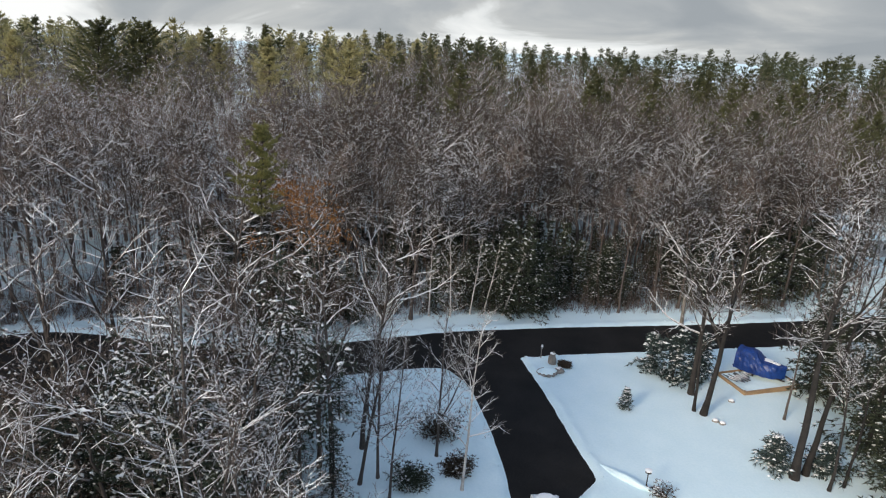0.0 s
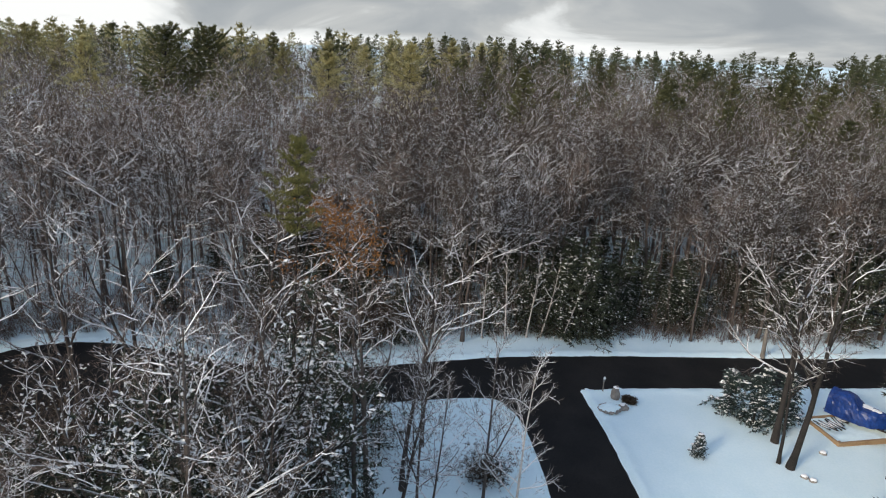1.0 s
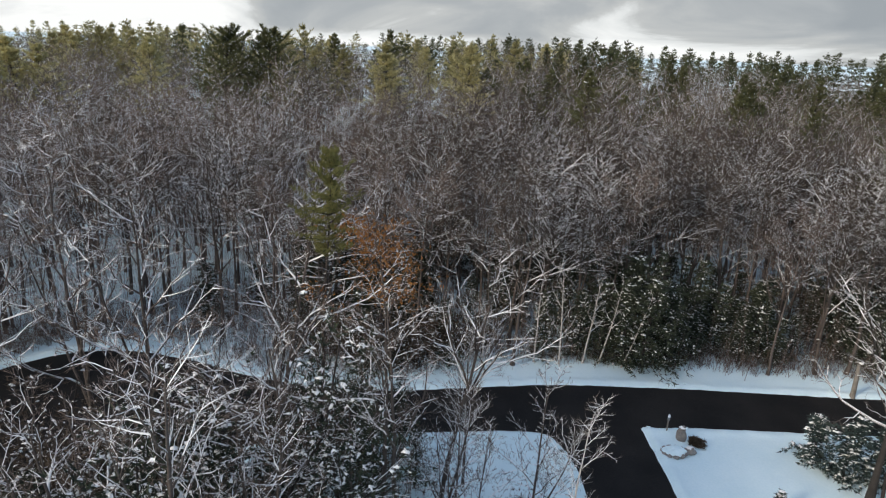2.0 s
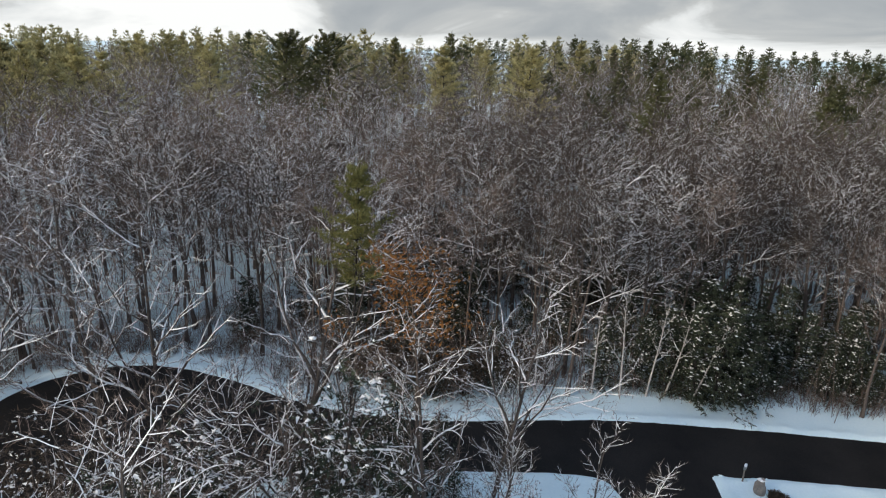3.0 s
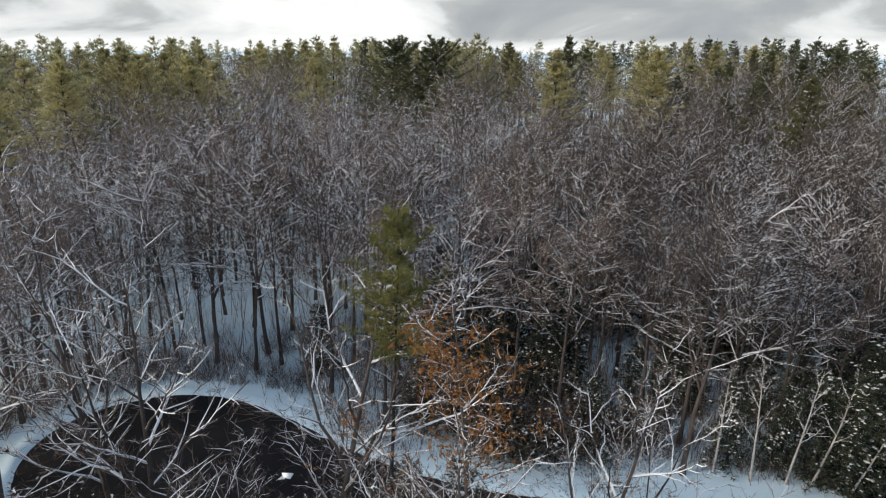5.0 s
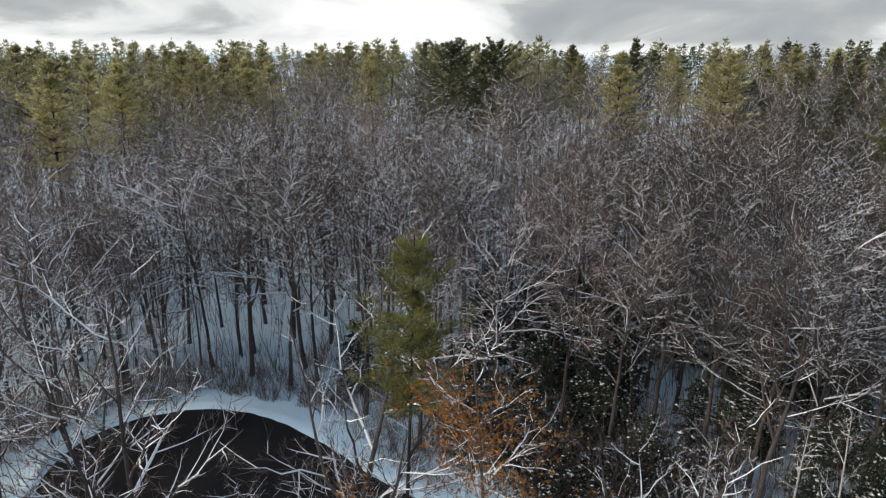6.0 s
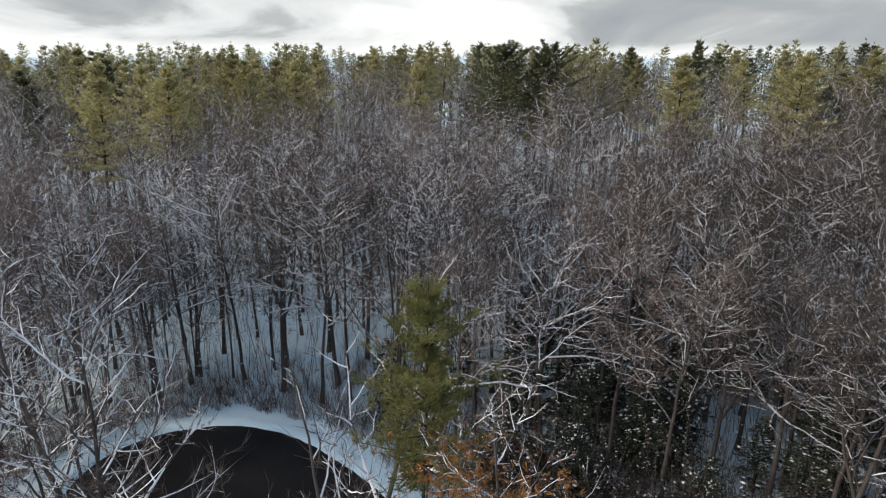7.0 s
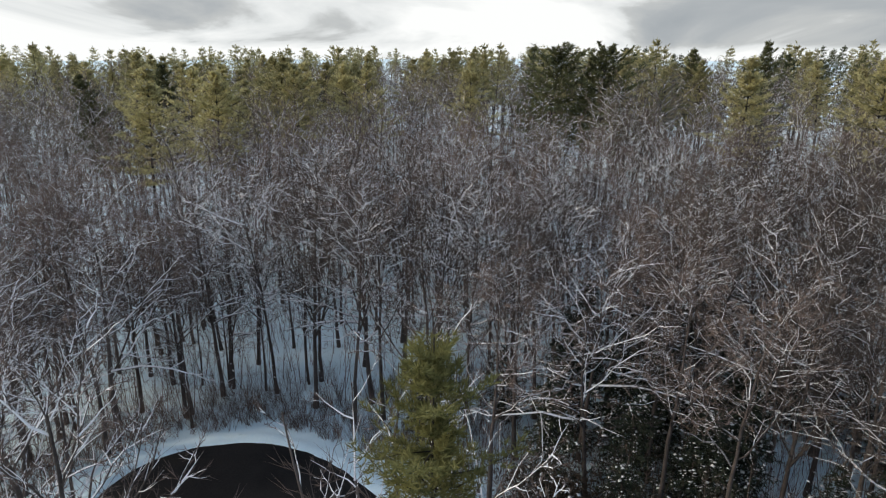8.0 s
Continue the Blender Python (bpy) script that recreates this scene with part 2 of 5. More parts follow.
def snow_level(x, y):
    d = road_depth(x, y) + 0.05 * ripple(x, y, 2.0, 3) + 0.02 * ripple(x, y, 6.0, 4)
    cover = np.clip(d / 0.70 + 0.5, 0, 1)
    bank = 0.10 * np.exp(-((d - 0.55) / 0.45) ** 2) * (1 + 0.8 * ripple(x, y, 2.2, 5))
    hump = 0.05 * ripple(x, y, 0.35, 6) + 0.02 * ripple(x, y, 1.4, 7)
    return land(x, y) - 0.22 + cover * (0.22 + 0.05 + bank + hump * np.clip(d / 3, 0, 1))


def grid(xs, ys, height):
    x, y = np.meshgrid(xs, ys)
    v = np.stack([x, y, height(x, y)], -1).reshape(-1, 3)
    w, h = len(xs), len(ys)
    i = (np.arange(h - 1)[:, None] * w + np.arange(w - 1)[None]).ravel()
    f = np.concatenate([np.stack([i, i + 1, i + w + 1], -1), np.stack([i, i + w + 1, i + w], -1)])
    return v, f


def spread(a, b, fine, far_a, far_b):
    """Coordinates that are fine between a and b and widen outwards."""
    mid = np.arange(a, b + fine / 2, fine)
    left, right, s = [], [], fine
    q = a
    while q > far_a:
        s *= 1.22
        q -= s
        left.append(q)
    q, s = b, fine
    while q < far_b:
        s *= 1.22
        q += s
        right.append(q)
    return np.concatenate([left[::-1], mid, right])


ground = new("ground", tri_mesh("ground", *grid(spread(-46, 46, 0.27, -2600, 2600), spread(30, 82, 0.27, -2600, 2600), snow_level), M_SNOW))
tagged(ground, "snow-covered ground of lawns, verges and forest floor", "ground", kind="structure")
gx, gy = np.linspace(-44, 97, 120), np.linspace(12, 95, 80)
rv, rf = grid(gx, gy, lambda x, y: land(x, y) - 0.07)
cx, cy = rv[rf].mean(1)[:, 0], rv[rf].mean(1)[:, 1]
rf = rf[road_depth(cx, cy) < 1.6]
road = new("road", tri_mesh("road", rv, rf, M_ASPHALT))
tagged(road, "dark wet asphalt street with a turning circle and a driveway", "road", kind="structure")


# ---- trees ----
def frame_of(t):
    ref = np.array([1.0, 0, 0]) if abs(t[2]) > 0.9 else np.array([0, 0, 1.0])
    s = np.cross(t, ref)
    s /= np.linalg.norm(s) + 1e-9
    return s, np.cross(s, t)


def tube(acc, pts, rad, n):
    pts, rad = np.asarray(pts), np.asarray(rad)
    tang = np.gradient(pts, axis=0)
    a = np.arange(n) * 2 * np.pi / n
    rings = []
    for p, t, r in zip(pts, tang, rad):
        s, u = frame_of(t / (np.linalg.norm(t) + 1e-9))
        rings.append(p + r * (np.cos(a)[:, None] * s + np.sin(a)[:, None] * u))
    v = np.concatenate(rings)
    f = []
    for i in range(len(pts) - 1):
        for k in range(n):
            q, w = i * n + k, i * n + (k + 1) % n
            f += [(q, w, w + n), (q, w + n, q + n)]
    acc.add(v, f)


def cones(acc, base, tip, r):
    """Many thin three-sided twigs at once."""
    if not len(base):
        return
    base, tip, r = np.asarray(base), np.asarray(tip), np.asarray(r)[:, None]
    t = tip - base
    t = t / (np.linalg.norm(t, axis=1, keepdims=True) + 1e-9)
    s = np.cross(t, np.array([0.31, 0.2, 0.93]))
    s /= np.linalg.norm(s, axis=1, keepdims=True) + 1e-9
    u = np.cross(s, t)
    ring = [base + r * (math.cos(a) * s + math.sin(a) * u) for a in (0.4, 2.5, 4.6)]
    v = np.stack([*ring, tip], 1).reshape(-1, 3)
    i = 4 * np.arange(len(base))[:, None]
    f = np.concatenate([i + np.array([0, 1, 3]), i + np.array([1, 2, 3]), i + np.array([2, 0, 3])], 1).reshape(-1, 3)
    acc.add(v, f)


def unit(v):
    return v / (np.linalg.norm(v) + 1e-9)


def wander(rng, p, d, length, segs, wild, lift, arc=0.0, sag=0.0):
    """A path of short steps; arc: how strongly it keeps bending one way."""
    pts, d = [np.array(p, float)], unit(np.array(d, float))
    bend = rng.normal(size=3) * arc
    for k in range(segs):
        d = unit(d + bend + wild * rng.normal(size=3) + np.array([0, 0, lift - sag * k / segs]))
        pts.append(pts[-1] + d * length / segs)
    return np.array(pts)


def side_way(rng, d, angle):
    s, u = frame_of(d)
    a = rng.uniform(0, 2 * np.pi)
    return unit(math.cos(angle) * d + math.sin(angle) * (math.cos(a) * s + math.sin(a) * u))


def along(pts, t):
    q = t * (len(pts) - 1)
    i = min(int(q), len(pts) - 2)
    return pts[i] + (pts[i + 1] - pts[i]) * (q - i), unit(pts[i + 1] - pts[i])


def tubes(acc, paths, radii, n):
    """Many branches with the same number of joints at once."""
    if not len(paths):
        return
    p, r = np.asarray(paths), np.asarray(radii)[..., None]
    m, k = p.shape[:2]
    t = np.gradient(p, axis=1)
    t /= np.linalg.norm(t, axis=2, keepdims=True) + 1e-9
    ref = np.where(np.abs(t.mean(1)[:, 2:]) > 0.85, np.array([[1.0, 0, 0]]), np.array([[0, 0, 1.0]]))[:, None]
    s = np.cross(t, ref)
    s /= np.linalg.norm(s, axis=2, keepdims=True) + 1e-9
    u = np.cross(s, t)
    a = np.arange(n) * 2 * np.pi / n
    v = p[:, :, None] + r[:, :, None] * (np.cos(a)[:, None] * s[:, :, None] + np.sin(a)[:, None] * u[:, :, None])
    i, j = np.meshgrid(np.arange(k - 1), np.arange(n), indexing="ij")
    q, w = (i * n + j).ravel(), (i * n + (j + 1) % n).ravel()
    f = np.concatenate([np.stack([q, w, w + n], -1), np.stack([q, w + n, q + n], -1)])
    acc.add(v.reshape(-1, 3), (f[None] + k * n * np.arange(m)[:, None, None]).reshape(-1, 3))


def ridges(acc, paths, radii, thick, rng, cover=0.9):
    """Snow lying along branches: a low rounded ridge on each, thinner towards the tip and gone where the branch is steep."""
    if not len(paths):
        return
    p, r = np.asarray(paths), np.asarray(radii)
    m, k = p.shape[:2]
    t = np.gradient(p, axis=1)
    t /= np.linalg.norm(t, axis=2, keepdims=True) + 1e-9
    u = np.array([0, 0, 1.0]) - t * t[..., 2:]
    u /= np.linalg.norm(u, axis=2, keepdims=True) + 1e-9
    s = np.cross(t, u)
    level = 1 - t[..., 2] ** 2
    h = thick * rng.uniform(0.6, 1.3, (m, 1)) * rng.uniform(0.7, 1.25, (m, k)) * np.linspace(1, 0.35, k) * np.clip(1.25 * level - 0.15, 0.08, 1)
    h = np.where(rng.uniform(size=(m, k)) > cover, 0.15 * h, h)
    w, top = r * 0.85 + 0.16 * h, r * 0.75 + 0.70 * h
    w[:, -1], top[:, -1] = 0.004, 0.006
    w, top = w[..., None], top[..., None]
    v = np.stack([p - s * w, p + u * top - s * w * 0.45, p + u * top + s * w * 0.45, p + s * w], 2)
    i, j = np.meshgrid(np.arange(k - 1), np.arange(3), indexing="ij")
    q = (4 * i + j).ravel()
    f = np.concatenate([np.stack([q, q + 4, q + 5], -1), np.stack([q, q + 5, q + 1], -1)])
    seg = np.concatenate([i.ravel(), i.ravel()])
    keep = ((np.abs(t[..., 2]) < 0.90) & (h > 0.2 * thick * 0.35))[:, seg]
    acc.add(v.reshape(-1, 3), (f[None] + 4 * k * np.arange(m)[:, None, None])[keep])


def zigzag(rng, p, d, length, segs, kink, rise):
    """A branch that turns a little at each joint, to one side and the other by turns, and lifts towards the light."""
    d = unit(np.array(d, float))
    side = unit(np.cross(d, rng.normal(size=3)))
    pts, sign = [np.array(p, float)], 1 if rng.uniform() < 0.5 else -1
    step = length / segs * rng.uniform(0.75, 1.25, segs)
    for k in range(segs):
        d = unit(d + sign * kink * rng.uniform(0.3, 1.0) * side + 0.45 * kink * rng.normal(size=3) + np.array([0, 0, rise]))
        sign = -sign
        pts.append(pts[-1] + d * step[k])
    return np.array(pts)


def offshoot(rng, d, angle, sign, tilt=0.5):
    """The way of a side branch: off to one side of its parent, more level than steep."""
    side = np.cross(d, (0, 0, 1.0))
    if np.linalg.norm(side) < 0.35:
        return side_way(rng, d, angle)
    side = unit(side) * sign
    up = np.cross(side, d) * sign
    b = rng.normal() * tilt
    return unit(math.cos(angle) * d + math.sin(angle) * (math.cos(b) * side + math.sin(b) * up))


def bare_parts(seed, high, r0, crown=0.40, limbs=13, lean=0.05, kink=0.20, reach=0.34, angles=(32, 66), rise=0.045, subs=7, sprays=4, twigs=4, thick=0.055,
               cover=0.9, stems=1, lean_dir=None, fork=0.6, stout=0.55, girth=1.0, cheap=False, sides=8, spread=(34, 58)):
    """A leafless tree as arrays: a trunk that may fork, limbs, three orders of side branches, snow on them, and the ends of the twigs."""
    rng = np.random.RandomState(seed)
    trunk, limbs_a, twig_a, snow = Acc(), [], Acc(), Acc()
    tb, tt, tr, ends = [], [], [], []
    lead = []
    for st in range(stems):
        h = high * (1 if st == 0 else rng.uniform(0.75, 0.95))
        d0 = np.array([rng.normal() * lean, rng.normal() * lean, 1.0]) if lean_dir is None else np.array([*lean_dir, 1.0])
        if stems > 1:
            a = 6.28 * st / stems + rng.uniform(-0.4, 0.4)
            d0 = np.array([0.26 * math.cos(a), 0.26 * math.sin(a), 1.0])
        spine = zigzag(rng, (0.12 * st, 0.1 * st, -0.35), d0, h * 0.94, 10, kink * 0.28, 0.02)
        rs = r0 * (1 - 0.86 * np.linspace(0, 1, 11) ** 0.9) * (1 if st == 0 else 0.8)
        rs[0] *= 1.4
        tube(trunk, spine, rs, sides)
        lead.append((spine, rs, crown, h, limbs))
        if rng.uniform() < fork:
            f = rng.uniform(max(0.30, crown - 0.08), crown + 0.12)
            p, d = along(spine, f)
            rf = np.interp(f * 10, np.arange(11), rs) * 0.82
            arm = zigzag(rng, p, side_way(rng, d, radians(rng.uniform(20, 34))), h * (0.90 - f), 7, kink * 0.45, 0.05)
            ra = rf * (1 - 0.84 * np.linspace(0, 1, 8) ** 0.9)
            tube(trunk, arm, ra, max(5, sides - 2))
            lead.append((arm, ra, 0.12, h, max(4, int(limbs * 0.65))))
    for spine, rs, low, h, count in lead:
        turn = rng.uniform(0, 6.28)
        for k in range(count):
            rel = (k + rng.uniform(0, 0.8)) / count
            f = min(low + (1 - low) * rel, 0.985)
            p, d = along(spine, f)
            ang = radians(rng.uniform(*angles)) * (1.08 - 0.50 * rel)
            turn += 2.4 + rng.normal() * 0.5
            s, u = frame_of(d)
            way = math.cos(ang) * d + math.sin(ang) * (math.cos(turn) * s + math.sin(turn) * u)
            ln = h * reach * rng.uniform(0.6, 1.2) * (1.12 - 0.62 * rel)
            segs = 3 if cheap else 7
            limb = zigzag(rng, p, way, ln, segs, kink, rise)
            rl = max(0.020, np.interp(f * (len(rs) - 1), np.arange(len(rs)), rs) * stout) * np.linspace(1, 0.22, segs + 1) ** 0.85
            bough = Acc()
            limbs_a.append(bough)
            tubes(bough, [limb], [rl], 3 if cheap else 5)
            ridges(snow, [limb], [rl], thick, rng, cover)
            bp, br_, cp, cr = [], [], [], []
            sign = 1
            for j in range(subs):
                g = min(0.20 + 0.80 * (j + rng.uniform(0.1, 0.8)) / subs, 0.985)
                p2, d2 = along(limb, g)
                sign = -sign
                bl = ln * rng.uniform(0.30, 0.62) * (1.12 - 0.62 * g)
                r2 = max(0.011, np.interp(g * segs, np.arange(segs + 1), rl) * 0.62)
                br = zigzag(rng, p2, offshoot(rng, d2, radians(rng.uniform(*spread)), sign), bl, 1 if cheap else 4, kink * 1.15, rise)
                bp.append(br), br_.append(r2 * np.linspace(1, 0.30, len(br)))
                if cheap:
                    for q in range(twigs):
                        p4, d4 = along(br, rng.uniform(0.1, 1.0))
                        e4 = p4 + unit(side_way(rng, d4, radians(rng.uniform(18, 50))) + np.array([0, 0, 0.2])) * bl * rng.uniform(0.25, 0.6)
                        tb.append(p4), tt.append(e4), tr.append(0.014 * girth)
                    continue
                flip = 1
                for q in range(sprays):
                    g3 = min(0.18 + 0.82 * (q + rng.uniform(0.1, 0.9)) / sprays, 0.99)
                    p3, d3 = along(br, g3)
                    flip = -flip
                    cl = bl * rng.uniform(0.30, 0.60) * (1.15 - 0.5 * g3)
                    tw = zigzag(rng, p3, offshoot(rng, d3, radians(rng.uniform(*spread)), flip, 0.7), cl, 2, kink * 1.2, rise * 1.5)
                    cp.append(tw), cr.append(max(0.0085, r2 * 0.48) * np.array([1, 0.7, 0.35]))
                    ends.append(tw[-1])
                    for _ in range(twigs):
                        p4, d4 = along(tw, rng.uniform(0.05, 1.0))
                        e4 = p4 + unit(side_way(rng, d4, radians(rng.uniform(16, 46))) + np.array([0, 0, 0.15])) * cl * rng.uniform(0.35, 0.85)
                        tb.append(p4), tt.append(e4), tr.append(0.0085 * girth)
                        ends.append(e4)
            if cheap:
                b0, b1 = np.array([q[0] for q in bp]), np.array([q[-1] for q in bp])
                cones(bough, b0, b1, [q[0] for q in br_])
                ok = np.abs((b1 - b0)[:, 2]) / (np.linalg.norm(b1 - b0, axis=1) + 1e-9) < 0.8
                up = np.array([0, 0, thick * 0.45])
                cones(snow, b0[ok] + up, b1[ok] + up, np.full(int(ok.sum()), thick * 0.42))
            else:
                tubes(bough, bp, br_, 4)
                ridges(snow, bp, br_, thick * 0.55, rng, cover * 0.92)
                tubes(bough, cp, cr, 3)
                ridges(snow, cp[::3], cr[::3], thick * 0.28, rng, cover * 0.75)
    cones(twig_a, tb, tt, tr)
    return {"trunk": trunk, "limbs": limbs_a, "twigs": twig_a, "snow": snow, "ends": np.array(ends)}


def merged(accs):
    out = Acc()
    for a in accs:
        out.add(*a.arrays())
    return out


PART_NAME = {"snow": "snow_load", "twigs": "twig_spray", "needles": "foliage", "leaves": "foliage", "limbs": "crown"}


def make_tree(name, parts, mats, label, category="tree", group="", split=False):
    """A tree under an Empty. split: its limbs are parts of their own."""
    root = new(name)
    root.empty_display_size = 0.5
    for key, mat in mats.items():
        p = parts[key]
        if key == "limbs" and split:
            for a in p:
                part_mesh("limb", a.mesh("limb", mat), root)
            continue
        if key == "limbs":
            p = merged(p)
        if p.n:
            ob = part_mesh(PART_NAME.get(key, key), p.mesh(key, mat), root)
            if key in ("snow", "twigs", "needles", "leaves"):
                ob["kind"] = "stuff"
    return tagged(root, label, category, group)


def tufts(acc, centre, out, size, rng, blades=4, flat=0.5, slim=0.13):
    """Needle or leaf sprays: narrow pointed blades fanned about each centre."""
    centre, out = np.asarray(centre), np.asarray(out)
    n = len(centre)
    vs, fs = [], []
    for b in range(blades):
        d = out + rng.normal(size=(n, 3)) * np.array([0.75, 0.75, flat])
        d /= np.linalg.norm(d, axis=1, keepdims=True) + 1e-9
        s = np.cross(d, rng.normal(size=(n, 3)))
        s /= np.linalg.norm(s, axis=1, keepdims=True) + 1e-9
        k = size * rng.uniform(0.6, 1.25, size=(n, 1))
        tri = np.stack([centre - s * k * slim, centre + d * k, centre + s * k * slim + d * k * 0.2], 1)
        vs.append(tri.reshape(-1, 3))
        fs.append(np.arange(3 * n).reshape(-1, 3) + 3 * n * b)
    acc.add(np.concatenate(vs), np.concatenate(fs))


def clods(acc, centre, size, rng, flat=0.5):
    """Small uneven lumps of snow."""
    base = np.array([(1, 0, 0), (0.2, 1, 0), (-1, 0.2, 0), (-0.1, -1, 0), (0, 0, 1), (0, 0, -0.5)], float)
    f = np.array([(0, 1, 4), (1, 2, 4), (2, 3, 4), (3, 0, 4), (1, 0, 5), (2, 1, 5), (3, 2, 5), (0, 3, 5)])
    centre = np.asarray(centre)
    n = len(centre)
    a = rng.uniform(0, 6.28, n)
    sz = size * np.clip(np.exp(rng.normal(-0.60, 0.75, (n, 1))), 0.16, 1.7)
    v = base[None] * rng.uniform(0.45, 1.45, (n, 6, 1))
    x = v[..., 0] * np.cos(a)[:, None] - v[..., 1] * np.sin(a)[:, None]
    y = (v[..., 0] * np.sin(a)[:, None] + v[..., 1] * np.cos(a)[:, None]) * 0.65
    v = np.stack([x, y, v[..., 2] * flat], -1) * sz[:, :, None] + centre[:, None]
    acc.add(v.reshape(-1, 3), (f[None] + 6 * np.arange(n)[:, None, None]).reshape(-1, 3))


def conifer_parts(seed, high, r0, bottom=0.3, width=0.22, whorls=15, arms=5, per=10, size=0.45, droop=0.0, snowy=0.25, shape="pine", clod=0.22, ragged=0.3, blades=4, slim=0.13, lean=None):
    """An evergreen as arrays: trunk, branches, needles, snow."""
    rng = np.random.RandomState(seed)
    trunk, limbs, needles, snow = Acc(), [], Acc(), Acc()
    spine = wander(rng, (0, 0, -0.3), (*(lean or (rng.normal() * 0.03, rng.normal() * 0.03)), 1), high, 8, 0.008 if lean else 0.025, 0.0 if lean else 0.03)
    rs = r0 * np.linspace(1, 0.08, 9)
    rs[0] *= 1.3
    tube(trunk, spine, rs, 7)
    cc, oo, sc = [], [], []
    for w in range(whorls):
        f = bottom + (0.985 - bottom) * (w + rng.uniform(0, 0.6)) / whorls
        rel = (f - bottom) / (1 - bottom)
        tier = rng.uniform(0.6, 1.2)
        if shape == "pine":
            prof = (0.40 + 0.60 * min(1.0, rel / 0.20)) * (1 - rel) ** 0.82 * tier + 0.012
        else:
            prof = (1 - rel) ** 0.62 * (0.35 + 0.65 * tier) + 0.03
        a0 = rng.uniform(0, 6.28)
        for k in range(arms):
            a = a0 + 6.28 * k / arms + rng.uniform(-0.35, 0.35)
            ln = high * width * prof * rng.uniform(1 - ragged, 1 + ragged)
            p, _ = along(spine, f)
            up = (0.02 + 0.85 * rel ** 1.5) if shape == "pine" else (-0.15 - droop + 0.55 * rel)
            br = wander(rng, p, (math.cos(a), math.sin(a), up), ln, 2, 0.12, 0.09 if shape == "pine" else -droop * 0.2)
            rb = max(0.015, r0 * 0.22 * (1 - 0.7 * rel)) * np.linspace(1, 0.25, 3)
            arm = Acc()
            tube(arm, br, rb, 3)
            limbs.append(arm)
            laden = snowy * (0.25 + 2.2 * rng.uniform() ** 2)
            n = max(3, int(per * (0.5 + 0.5 * prof)))
            for j in range(n):
                g = 0.22 + 0.78 * (j + rng.uniform()) / n
                q, d = along(br, min(g, 0.99))
                side = np.cross(d, (0, 0, 1.0))
                wob = rng.uniform(-1, 1) * (0.30 * ln * (1.15 - g) + 0.15)
                c = q + side * wob + np.array([0, 0, rng.uniform(-0.04, 0.10)])
                cc.append(c)
                oo.append(d * 0.7 + side * np.sign(wob) * 0.5 + np.array([0, 0, 0.45 if shape == "pine" else -0.12 - droop * 0.5]))
                if rng.uniform() < laden:
                    sc.append(c + np.array([0, 0, 0.09]))
    cc.append(spine[-1]), oo.append(np.array([0, 0, 1.0]))
    tufts(needles, cc, oo, size, rng, blades, 0.55 if shape == "pine" else 0.35, slim)
    tufts(needles, cc[::2], [np.array(o) * -0.4 + np.array([0, 0, 0.5]) for o in oo[::2]], size * 0.75, rng, max(2, blades - 2), 0.5, slim)
    if sc:
        clods(snow, sc, clod, rng)
    return {"trunk": trunk, "limbs": limbs, "needles": needles, "snow": snow}


def leafy_shrub_parts(seed, high, wide, count=420, size=0.22, snowy=0.35, clod=0.16, stems=7):
    """A shrub of many stems, leaf sprays and snow pads."""
    rng = np.random.RandomState(seed)
    stem, leaf, snow = Acc(), Acc(), Acc()
    cc, oo, sc = [], [], []
    for k in range(stems):
        a = 6.28 * k / stems + rng.uniform(-0.5, 0.5)
        b = wander(rng, (0.1 * math.cos(a), 0.1 * math.sin(a), -0.1), (0.55 * wide / high * math.cos(a), 0.55 * wide / high * math.sin(a), 1), high * rng.uniform(0.6, 1.0), 4, 0.16, 0.02)
        tube(stem, b, 0.03 * high ** 0.5 * np.linspace(1, 0.3, 5), 4)
        for _ in range(count // stems):
            p, d = along(b, rng.uniform(0.15, 1))
            r = np.clip(rng.normal(size=3), -1.5, 1.5) * np.array([0.26 * wide, 0.26 * wide, 0.09 * high])
            c = p + r
            c[2] = max(c[2], 0.12)
            cc.append(c)
            oo.append(unit(r) + np.array([0, 0, 0.1]))
            if noise.noise(Vector(c * 0.9) + Vector((seed, 0, 0))) > 0.05 and rng.uniform() < 1.6 * snowy:
                sc.append(c + np.array([0, 0, size * 0.35]))
    tufts(leaf, cc, oo, size, rng, 4, 0.5)
    if sc:
        tufts(snow, sc, rng.normal(size=(len(sc), 3)) * np.array([0.9, 0.9, 0.3]) - np.array([0, 0, 0.35]), size * 0.7, rng, 3, 0.4, 0.26)
        clods(snow, sc[::2], clod, rng, 0.45)
    return {"trunk": stem, "leaves": leaf, "snow": snow}


def leaves_on(parts, seed, share, size, low, high_z):
    rng = np.random.RandomState(seed)
    e = parts["ends"]
    e = e[(e[:, 2] > low) & (e[:, 2] < high_z)]
    e = e[rng.uniform(size=len(e)) < share]
    acc = Acc()
    e = np.concatenate([e, e + rng.normal(size=e.shape) * 0.3, e + rng.normal(size=e.shape) * 0.4])
    c = e + rng.normal(size=e.shape) * 0.12
    tufts(acc, c, rng.normal(size=e.shape) + np.array([0, 0, -0.4]), size, rng, 5, 0.8)
    parts["leaves"] = acc
    return parts


def place(x, y, turn=0.0, s=1.0, sz=None, dz=0.0):
    z = float(land(x, y)) + 0.02 + dz
    return pose(x, y, z, 0, 0, turn) @ Matrix.Diagonal((s, s, sz or s, 1))


def at(ob, x, y, turn=0.0, s=1.0, sz=None):
    ob.matrix_basis = place(x, y, turn, s, sz)
    return ob


